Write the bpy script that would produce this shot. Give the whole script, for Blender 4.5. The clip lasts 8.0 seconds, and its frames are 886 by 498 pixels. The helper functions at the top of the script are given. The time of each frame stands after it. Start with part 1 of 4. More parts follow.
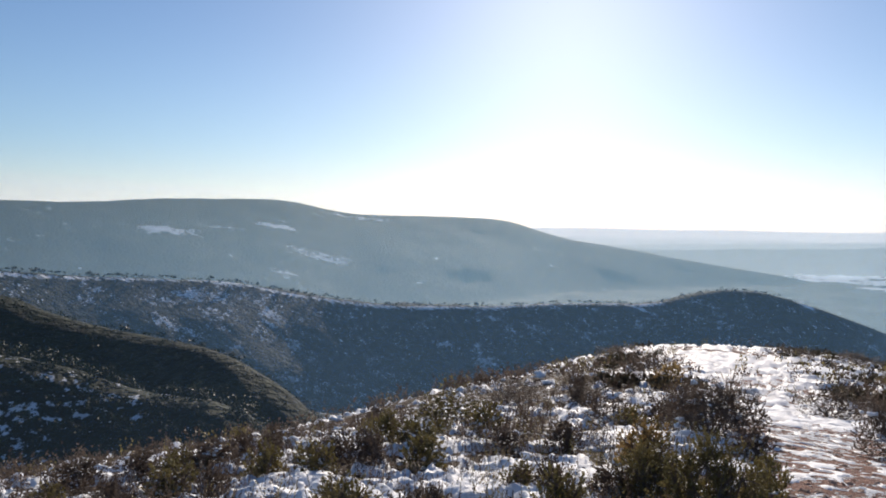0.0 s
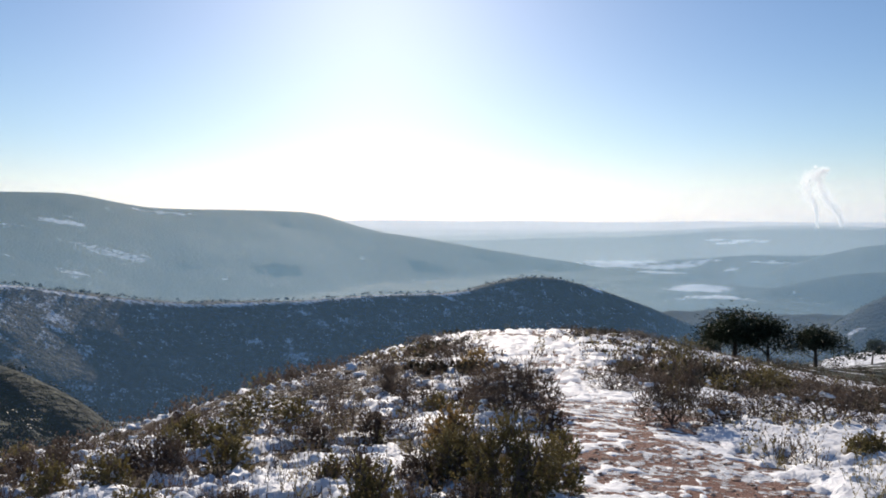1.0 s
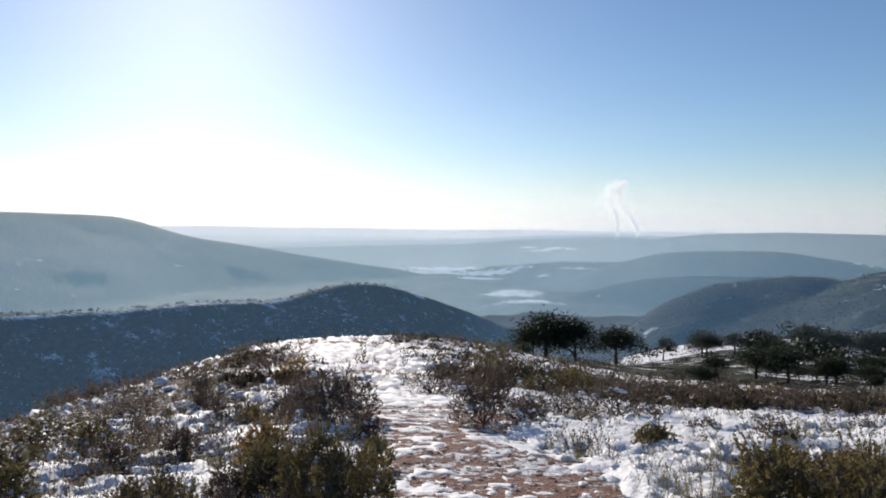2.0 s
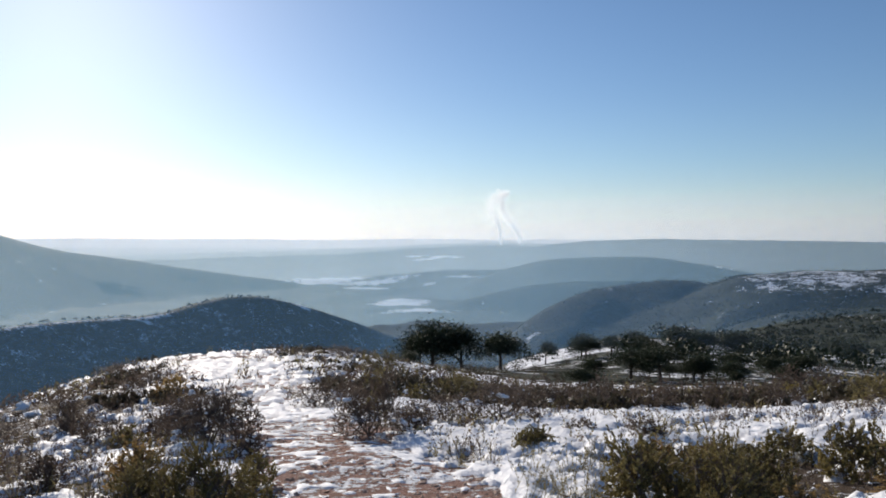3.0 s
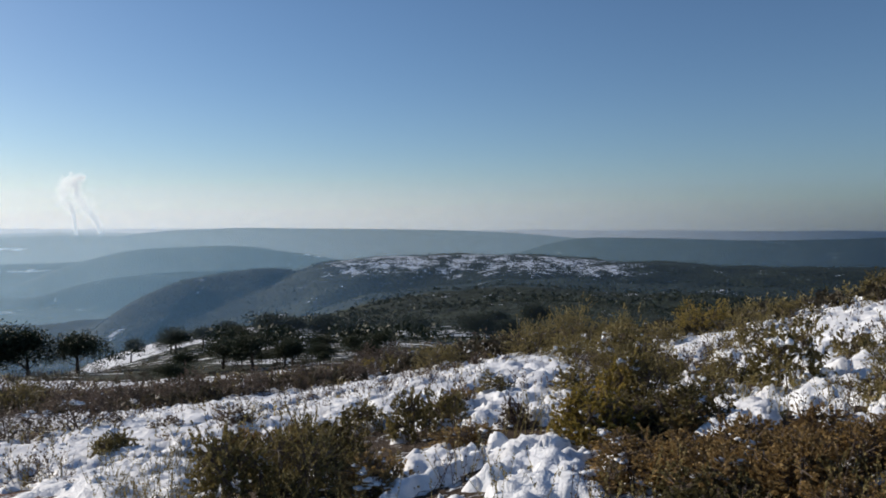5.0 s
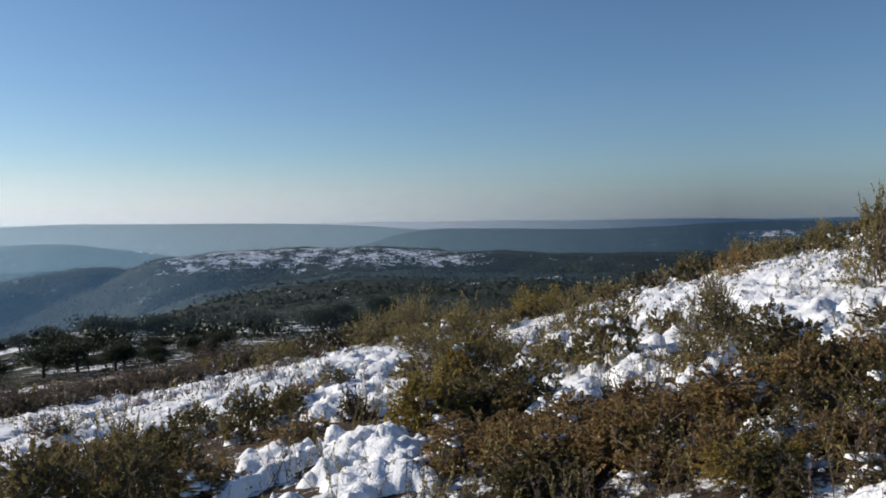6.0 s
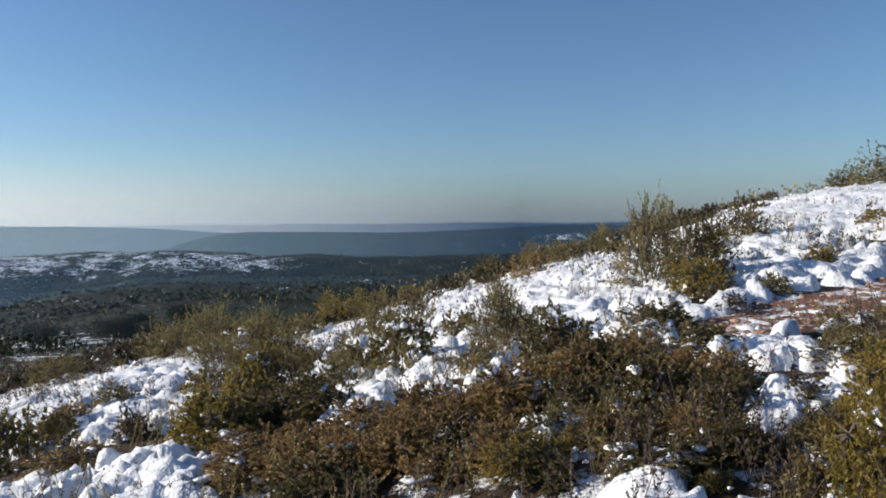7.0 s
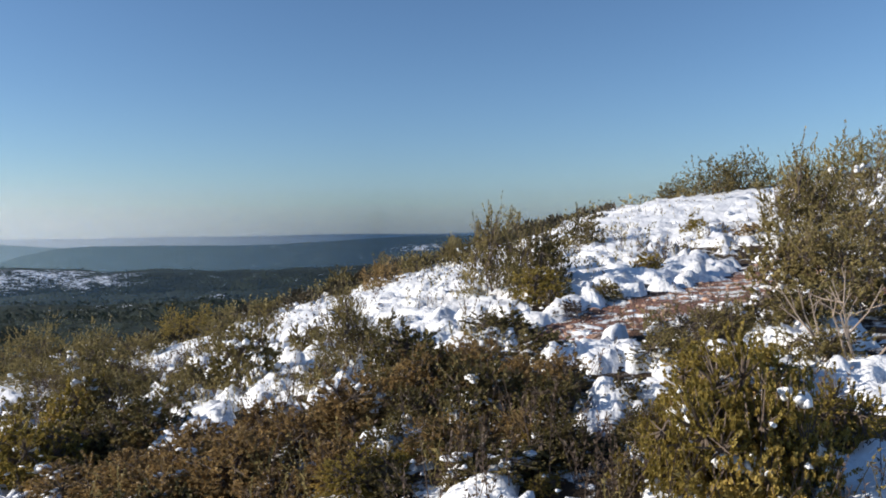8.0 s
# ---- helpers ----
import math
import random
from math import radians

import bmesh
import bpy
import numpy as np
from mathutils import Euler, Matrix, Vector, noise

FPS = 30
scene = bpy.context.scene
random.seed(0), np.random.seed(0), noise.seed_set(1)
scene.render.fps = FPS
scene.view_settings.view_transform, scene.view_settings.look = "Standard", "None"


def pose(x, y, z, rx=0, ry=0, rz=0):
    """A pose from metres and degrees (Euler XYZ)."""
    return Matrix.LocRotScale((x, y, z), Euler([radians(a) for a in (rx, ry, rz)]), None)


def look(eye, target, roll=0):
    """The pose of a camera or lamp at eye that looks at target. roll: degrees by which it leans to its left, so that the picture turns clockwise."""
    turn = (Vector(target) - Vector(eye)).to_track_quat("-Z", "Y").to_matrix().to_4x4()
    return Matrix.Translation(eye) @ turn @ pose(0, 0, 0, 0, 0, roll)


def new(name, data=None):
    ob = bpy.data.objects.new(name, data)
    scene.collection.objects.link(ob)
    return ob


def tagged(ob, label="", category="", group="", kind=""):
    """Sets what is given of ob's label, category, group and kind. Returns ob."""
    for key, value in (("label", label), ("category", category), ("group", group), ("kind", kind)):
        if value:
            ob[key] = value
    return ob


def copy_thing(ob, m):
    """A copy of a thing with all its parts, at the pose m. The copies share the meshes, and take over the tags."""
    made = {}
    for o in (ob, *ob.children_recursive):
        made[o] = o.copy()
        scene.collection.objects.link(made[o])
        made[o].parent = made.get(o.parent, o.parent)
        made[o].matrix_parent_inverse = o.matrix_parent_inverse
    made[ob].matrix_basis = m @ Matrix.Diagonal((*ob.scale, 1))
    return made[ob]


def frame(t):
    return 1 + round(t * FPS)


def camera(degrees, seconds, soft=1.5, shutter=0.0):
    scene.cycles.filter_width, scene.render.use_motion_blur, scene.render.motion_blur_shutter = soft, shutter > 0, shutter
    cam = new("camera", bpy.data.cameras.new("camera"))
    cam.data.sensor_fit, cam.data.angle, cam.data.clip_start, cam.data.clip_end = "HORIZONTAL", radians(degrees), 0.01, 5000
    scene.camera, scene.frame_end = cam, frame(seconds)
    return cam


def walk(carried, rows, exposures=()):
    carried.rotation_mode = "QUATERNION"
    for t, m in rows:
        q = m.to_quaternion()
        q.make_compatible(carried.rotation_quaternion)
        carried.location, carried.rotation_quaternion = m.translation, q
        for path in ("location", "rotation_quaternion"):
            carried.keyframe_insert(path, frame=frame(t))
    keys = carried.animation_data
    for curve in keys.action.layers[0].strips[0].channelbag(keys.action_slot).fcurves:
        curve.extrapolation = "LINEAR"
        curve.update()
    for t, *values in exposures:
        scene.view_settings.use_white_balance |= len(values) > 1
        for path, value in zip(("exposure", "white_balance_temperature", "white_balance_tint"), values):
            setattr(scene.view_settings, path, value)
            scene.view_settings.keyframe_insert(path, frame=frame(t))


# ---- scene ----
EYE = 1.65
cam = camera(61.33, 8.0, soft=1.75)
PATH = (
    (0.0, -0.000, 0.000, 1.650, 88.00, -0.75, -0.00),
    (0.5, 0.025, 0.012, 1.644, 87.19, -0.10, -7.81),
    (1.0, 0.042, 0.020, 1.645, 87.56, -0.20, -14.47),
    (1.5, 0.077, -0.012, 1.650, 87.82, -0.00, -21.65),
    (1.7, 0.101, -0.005, 1.648, 87.93, -0.37, -24.44),
    (2.8, 0.109, -0.059, 1.674, 88.94, -0.43, -34.81),
    (3.0, 0.115, -0.068, 1.669, 89.00, -0.20, -36.64),
    (3.5, 0.133, -0.087, 1.672, 89.02, -0.58, -42.77),
    (4.0, 0.146, -0.089, 1.675, 88.94, 0.18, -51.22),
    (4.5, 0.118, -0.116, 1.683, 88.54, 0.00, -60.01),
    (4.7, 0.112, -0.129, 1.691, 88.45, 0.03, -63.07),
    (5.8, 0.147, -0.165, 1.684, 87.66, 0.08, -76.81),
    (6.0, 0.177, -0.195, 1.672, 87.59, 0.69, -79.14),
    (6.5, 0.214, -0.260, 1.679, 87.35, 0.61, -86.73),
    (7.0, 0.248, -0.303, 1.679, 87.72, 0.44, -93.62),
    (7.5, 0.280, -0.350, 1.677, 88.23, 0.55, -99.13),
    (8.0, 0.269, -0.393, 1.681, 88.47, 0.87, -104.53),
)
walk(cam, [(t, pose(*p)) for t, *p in PATH], exposures=((0, 0.03, 6120, 13.5), (3, 0.0, 6000, 11.5), (4.5, -0.17, 5980, 11), (6.5, 0.12, 5920, 10), (8, 0.34, 5900, 10)))

# ---- world and sun ----
SUN_AZ, SUN_EL = 9.5, 19.5
world = bpy.data.worlds.new("winter_sky")
scene.world = world
world.use_nodes = True
wn = world.node_tree
sky = wn.nodes.new("ShaderNodeTexSky")
sky.sky_type, sky.sun_disc = "NISHITA", False
sky.sun_elevation, sky.sun_rotation = radians(SUN_EL), radians(SUN_AZ)
sky.altitude, sky.air_density, sky.dust_density, sky.ozone_density = 400, 1.0, 0.4, 3.5
wn.nodes["Background"].inputs["Strength"].default_value = 0.09
wn.links.new(sky.outputs[0], wn.nodes["Background"].inputs["Color"])

sun = new("sun", bpy.data.lights.new("sun", "SUN"))
sun.data.energy, sun.data.angle, sun.data.color = 5.0, radians(0.55), (1.0, 0.85, 0.66)
_sa, _se = radians(SUN_AZ), radians(SUN_EL)
sun.matrix_world = look((math.sin(_sa) * math.cos(_se) * 50, math.cos(_sa) * math.cos(_se) * 50, 50 * math.sin(_se)), (0, 0, 0))


# ---- noise ----
_rng = np.random.default_rng(7)
_perm = np.concatenate([_rng.permutation(512)] * 3)
_ang = _rng.random(512) * 2 * np.pi
_gx, _gy = np.cos(_ang), np.sin(_ang)


def gnoise(x, y):
    """Smooth gradient noise, about -1 to 1, of two arrays."""
    x, y = np.asarray(x, float), np.asarray(y, float)
    xi, yi = np.floor(x).astype(int), np.floor(y).astype(int)
    fx, fy = x - xi, y - yi
    u, v = fx * fx * fx * (fx * (fx * 6 - 15) + 10), fy * fy * fy * (fy * (fy * 6 - 15) + 10)

    def corner(i, j):
        h = _perm[_perm[(xi + i) & 511] + ((yi + j) & 511)] & 511
        return _gx[h] * (fx - i) + _gy[h] * (fy - j)
    a = corner(0, 0) * (1 - u) + corner(1, 0) * u
    b = corner(0, 1) * (1 - u) + corner(1, 1) * u
    return (a * (1 - v) + b * v) * 1.5


def fbm(x, y, octaves=4, gain=0.5):
    s, a, n = 0, 1.0, 0
    for k in range(octaves):
        s = s + a * gnoise(x * 2 ** k + 17.3 * k, y * 2 ** k - 9.1 * k)
        n, a = n + a, a * gain
    return s / n


def smooth(a, b, v):
    q = np.clip((v - a) / (b - a), 0, 1)
    return q * q * (3 - 2 * q)


# ---- the lie of the land: polar about the standing place, bearing in degrees clockwise from +y ----
NEAR_R = (0, 4, 9, 20, 40)
NEAR_LAND = (  # bearing, height at 4, 9, 20, 40 m
    (-95, -0.1, -0.8, -2.5, -6), (-45, 0.0, -1.1, -4.4, -11), (-13, 0.0, -0.95, -3.85, -11), (0.7, -0.05, -0.75, -2.6, -7.8),
    (9.3, 0, -0.7, -2.15, -5.2), (18.7, 0, -0.6, -2.05, -3.85), (30, 0, -0.6, -2.05, -4.25), (43, 0, -0.6, -2.6, -6.5),
    (58, 0.1, -0.45, -2.3, -6.2), (73, 0.3, -0.1, -1.3, -4.6), (85, 0.4, 0.05, -0.9, -4), (99.5, 0.7, 0.85, 0.35, -2),
    (107, 0.85, 1.05, 1.05, 0), (117, 0.95, 1.35, 2.05, 1.5), (124, 0.95, 1.4, 2.35, 2.3), (140, 1.05, 1.6, 2.7, 4.5), (190, 0.6, 1.2, 2.4, 4.5), (230, 0.2, 0.3, 0.6, 0.5))
MID_R = (80, 200, 450, 900)
MID_LAND = (  # bearing, height at 80, 200, 450, 900 m
    (-95, -15, -45, -90, -130), (-45, -26, -62, -115, -150), (-13, -27, -75, -150, -205), (0.7, -23, -70, -160, -215),
    (18.7, -14, -55, -150, -215), (37, -11.6, -36, -120, -210), (43, -12.5, -27.6, -110, -200), (51, -12.5, -21.6, -80, -160),
    (58, -12.5, -23.2, -52, -85), (73, -11.5, -26, -45, -62), (92, -11, -28, -48, -66), (107, -4, -24, -48, -66),
    (128, 3, -10, -40, -60), (150, 8, 10, 0, -40), (230, -2, -20, -60, -100))
_TA = np.arange(-180, 180, 0.5)
_TL = np.linspace(0, np.log(901), 260)


def _land_table():
    na, ma = np.array(NEAR_LAND), np.array(MID_LAND)
    cols = [np.interp(_TA, na[:, 0], na[:, k], period=360) for k in range(1, 5)]
    cols += [np.interp(_TA, ma[:, 0], ma[:, k], period=360) for k in range(1, 5)]
    z = np.stack([np.zeros_like(_TA)] + cols, 1)
    w = np.exp(-0.5 * (np.arange(-16, 17) / 6.0) ** 2)
    w /= w.sum()
    z = sum(wk * np.roll(z, k - 16, 0) for k, wk in enumerate(w))
    knots = np.log1p(np.array(NEAR_R + MID_R, float))
    out = np.stack([np.interp(_TL, knots, row) for row in z])
    w = np.exp(-0.5 * (np.arange(-9, 10) / 4.0) ** 2)
    w /= w.sum()
    pad = np.concatenate([np.repeat(out[:, :1], 9, 1), out, np.repeat(out[:, -1:], 9, 1)], 1)
    return sum(wk * pad[:, k:k + out.shape[1]] for k, wk in enumerate(w))


_LAND = _land_table()


def home_land(a, r):
    """Height of the hill that one stands on, and of its foot slopes."""
    fa = (np.asarray(a) + 180) % 360 / 0.5
    ia = np.floor(fa).astype(int)
    fa = fa - ia
    fl = np.clip(np.log1p(r) / _TL[1], 0, len(_TL) - 1.001)
    il = np.floor(fl).astype(int)
    fl = fl - il
    n = len(_TA)
    ia, ib = ia % n, (ia + 1) % n
    z = (_LAND[ia, il] * (1 - fa) + _LAND[ib, il] * fa) * (1 - fl) + (_LAND[ia, il + 1] * (1 - fa) + _LAND[ib, il + 1] * fa) * fl
    return z


# ridges: bearing, distance, rise of the crest over the eye in degrees; then the fall in front and behind, and the softness of the crest
RIDGE_SPUR_WOOD = ((-60, 260, -5.5), (-31, 185, -9.0), (-28.7, 180, -9.6), (-25.6, 175, -10.6), (-22.7, 165, -12.1), (-16.1, 152, -13.5), (-13.7, 150, -14.8), (-8, 150, -20))
RIDGE_SPUR_GREEN = ((-60, 700, -2.0), (-30.7, 520, -4.9), (-27.4, 490, -6.7), (-23.8, 465, -7.8), (-20.1, 440, -8.6), (-16.2, 400, -9.8), (-14.1, 390, -11.0), (-11.2, 370, -13.0), (-9.5, 355, -14.8), (-5, 340, -20))
RIDGE_SCARP = ((-60, 760, -2.5), (-31, 860, -3.5), (-25.7, 900, -4.05), (-16.2, 960, -4.46), (-10.1, 1000, -5.68), (-3.6, 1040, -6.32), (3.7, 1090, -6.35),
               (9.3, 1150, -5.95), (15.9, 1230, -5.8), (19.5, 1290, -4.66), (22.2, 1310, -4.45), (25, 1340, -5.0), (30.8, 1400, -6.9), (35, 1450, -8.6), (40, 1500, -12))
RIDGE_MOUNTAIN = ((-60, 2000, 0.5), (-30.6, 2200, 1.15), (-26, 2250, 1.1), (-20.8, 2300, 1.52), (-12.5, 2400, 1.65), (-9.6, 2420, 1.14), (-7.5, 2440, 0.6),
                  (3.7, 2500, 0.43), (5.9, 2520, 0.07), (8.6, 2550, -0.97), (13.2, 2600, -1.65), (17.5, 2650, -2.38), (20.2, 2680, -2.8), (25, 2700, -3.45), (31, 2750, -4.7), (36, 2800, -8))
RIDGE_KNOLL = ((38, 1300, -12), (41.4, 1300, -8.2), (42.2, 1300, -7.1), (43.4, 1300, -6.1), (45.4, 1310, -5.0), (47, 1320, -4.2), (48.7, 1330, -3.8), (52.1, 1330, -3.35), (54.6, 1330, -3.1), (56.4, 1350, -3.35), (58, 1350, -4.0), (62, 1400, -5))
RIDGE_BACK = ((30, 1980, -8), (35.4, 1960, -5.8), (37.6, 1950, -5.15), (39.9, 1950, -4.5), (41.8, 1950, -3.95), (43.8, 1950, -3.6), (46.6, 1950, -3.5), (48.7, 1950, -3.7), (55, 1980, -4.5), (62, 2000, -6))
RIDGE_HUMP = ((34, 2500, -6), (38.7, 2450, -3.4), (41.5, 2400, -2.5), (44.5, 2350, -1.67), (52, 2350, -1.42), (57.4, 2400, -2.23), (63, 2450, -3.2), (70, 2500, -5))
RIDGE_MESA = ((38, 3600, -2.2), (43, 3550, -0.95), (46.1, 3500, -0.39), (52, 3500, -0.15), (67.7, 3500, -0.3), (73.4, 3500, -0.55), (80, 3550, -1.1), (90, 3600, -1.6))
RIDGE_SNOWY = ((55, 1250, -4.5), (57.5, 1250, -2.95), (63, 1280, -2.43), (67.8, 1300, -2.2), (73.5, 1300, -2.2), (81.4, 1300, -2.75), (90, 1300, -2.95), (120, 1300, -3.1), (150, 1300, -3))
RIDGE_TABLE = ((72, 2900, -2.4), (75.5, 2850, -1.25), (78, 2800, -0.8), (91, 2750, -1.0), (96, 2750, -0.8), (100.2, 2700, -0.55), (104, 2700, -0.5), (125, 2700, -0.6), (150, 2700, -0.4))
RIDGE_FAR_HILL = ((-10, 4100, -2), (8, 4100, -1.6), (20, 4100, -1.25), (30, 4050, -1.0), (36, 4000, -0.6), (41, 4000, -0.45), (46, 4000, -0.6), (60, 4100, -1.5))
RIDGES = ((RIDGE_SPUR_WOOD, 0.56, 0.5, 6), (RIDGE_SPUR_GREEN, 0.52, 0.45, 14), (RIDGE_SCARP, 0.52, 0.12, 8), (RIDGE_MOUNTAIN, 0.30, 0.3, 40),
          (RIDGE_KNOLL, 0.52, 0.25, 30), (RIDGE_BACK, 0.5, 0.3, 30), (RIDGE_HUMP, 0.47, 0.3, 40), (RIDGE_MESA, 0.22, 0.1, 30), (RIDGE_SNOWY, 0.26, 0.05, 15),
          (RIDGE_TABLE, 0.2, 0.05, 30), (RIDGE_FAR_HILL, 0.09, 0.1, 40))


def soft_max(a, b, k):
    h = np.clip(0.5 + 0.5 * (a - b) / k, 0, 1)
    return b + (a - b) * h + k * h * (1 - h)


def bearing(x, y):
    return np.degrees(np.arctan2(x, y)), np.hypot(x, y)


def height(x, y):
    """Height of the ground, from 0 at the standing place."""
    x, y = np.asarray(x, float), np.asarray(y, float)
    a, r = bearing(x, y)
    rr = np.maximum(r, 1e-3)
    z = home_land(a, np.minimum(rr, 900))
    plain = np.interp(rr, (900, 1600, 3000, 4300, 4900), (-250, -188, -178, -120, -40))
    z = np.where(rr > 900, z - 0.25 * (rr - 900), z)
    z = soft_max(z, plain, 12)
    aw = np.where(a < -150, a + 360, a)
    # gullies and hummocks grow with the distance
    rough = smooth(70, 400, rr)
    gully = fbm(x / 170, y / 170, 5) * (15 + 4 * smooth(600, 1500, rr)) * rough + fbm(x / 45 + 5, y / 45, 3) * 2.5 * rough
    z = z + gully * 0.8
    for table, front, back, soft in RIDGES:
        t = np.array(table, float)
        along = lambda k: sum(np.interp(aw + o, t[:, 0], t[:, k]) for o in (-1.4, -0.7, 0, 0.7, 1.4)) / 5
        crest_r = along(1) + 0.012 * t[:, 1].mean() * gnoise(x / 420, y / 420 + t[0, 1])
        crest_z = EYE + along(1) * np.tan(np.radians(along(2)))
        crest_z = crest_z - 6 * np.maximum(0, t[0, 0] - aw) - 6 * np.maximum(0, aw - t[-1, 0])
        d = rr - crest_r
        fall = np.where(d < 0, front, back) * (np.sqrt(d * d + soft * soft) - soft)
        face = smooth(0, 120, np.abs(d))
        z = soft_max(z, crest_z - fall + gully * (0.12 + 0.88 * face) * (0.4 if t[:, 1].mean() > 1900 else 0.8) * smooth(0, 1, t[:, 1].mean() / 400), 5)
    # raised rim added to close the far plain at the eye's horizon
    rim = EYE + 4850 * np.tan(np.radians(-0.22 + 0.1 * gnoise(aw / 9, aw * 0 + 3.3))) - 0.25 * np.abs(rr - 4850)
    z = soft_max(z, rim, 10)
    z = z + 0.10 * fbm(x / 2.6, y / 2.6, 4) * smooth(1, 5, rr) * (1 - rough)
    return z


# ---- the trail: its middle line and half width ----
TRAIL = ((-2.5, -6, 0.9), (-0.5, -2.2, 0.9), (1.2, 1.6, 0.8), (2.7, 3.9, 0.85), (3.4, 6.2, 0.9), (5.2, 11.5, 1.0), (7.2, 17, 1.25), (9.6, 25, 1.9), (13, 36, 2.4), (17, 48, 1.6))


BANK = ((4.5, -2.29, 0.3), (4.65, -2.72, 0.34), (4.74, -3.23, 0.34), (5.05, -3.89, 0.34), (5.48, -4.68, 0.34), (3.87, -3.99, 0.28))  # x, y, half width


def trail_at(x, y):
    """1 on the trail and its stony bank, 0 off them."""
    best = np.full(np.shape(x), -9.0)
    for line in (TRAIL, BANK):
        for (x0, y0, w0), (x1, y1, w1) in zip(line, line[1:]):
            l2 = (x1 - x0) ** 2 + (y1 - y0) ** 2
            q = np.clip(((x - x0) * (x1 - x0) + (y - y0) * (y1 - y0)) / l2, 0, 1)
            d = np.hypot(x - x0 - q * (x1 - x0), y - y0 - q * (y1 - y0))
            best = np.maximum(best, 1 - d / (w0 + q * (w1 - w0)))
    return smooth(-0.35, 0.25, best + 0.25 * fbm(x / 0.9, y / 0.9, 3))


# ---- materials ----
def material(name):
    m = bpy.data.materials.new(name)
    m.use_nodes = True
    return m, m.node_tree, m.node_tree.nodes["Principled BSDF"]


def node(tree, kind, inputs=None, **props):
    n = tree.nodes.new(kind)
    for k, v in props.items():
        setattr(n, k, v)
    for k, v in (inputs or {}).items():
        if hasattr(v, "is_linked"):
            tree.links.new(v, n.inputs[k])
        else:
            n.inputs[k].default_value = v
    return n


def noise_tex(tree, scale, detail=4.0, rough=0.55, vector=None):
    if vector is None:
        vector = node(tree, "ShaderNodeTexCoord").outputs["Object"]
    return node(tree, "ShaderNodeTexNoise", {"Scale": scale, "Detail": detail, "Roughness": rough, "Vector": vector}).outputs["Fac"]


def ramp(tree, fac, lo, hi):
    n = node(tree, "ShaderNodeMapRange", {"Value": fac, "From Min": lo, "From Max": hi}, interpolation_type="SMOOTHSTEP")
    return n.outputs["Result"]


def mixed(tree, fac, a, b):
    n = node(tree, "ShaderNodeMix", data_type="RGBA")
    for k, v in (("Factor", fac), (6, a), (7, b)):
        sock = n.inputs[0] if k == "Factor" else n.inputs[k]
        if hasattr(v, "is_linked"):
            tree.links.new(v, sock)
        else:
            sock.default_value = (*v, 1) if isinstance(v, tuple) and len(v) == 3 else v
    return n.outputs[2]


def math_node(tree, op, a, b):
    n = node(tree, "ShaderNodeMath", {0: a, 1: b}, operation=op)
    return n.outputs[0]


def bump(tree, bsdf, fac, strength, distance):
    n = node(tree, "ShaderNodeBump", {"Height": fac, "Strength": strength, "Distance": distance})
    tree.links.new(n.outputs["Normal"], bsdf.inputs["Normal"])


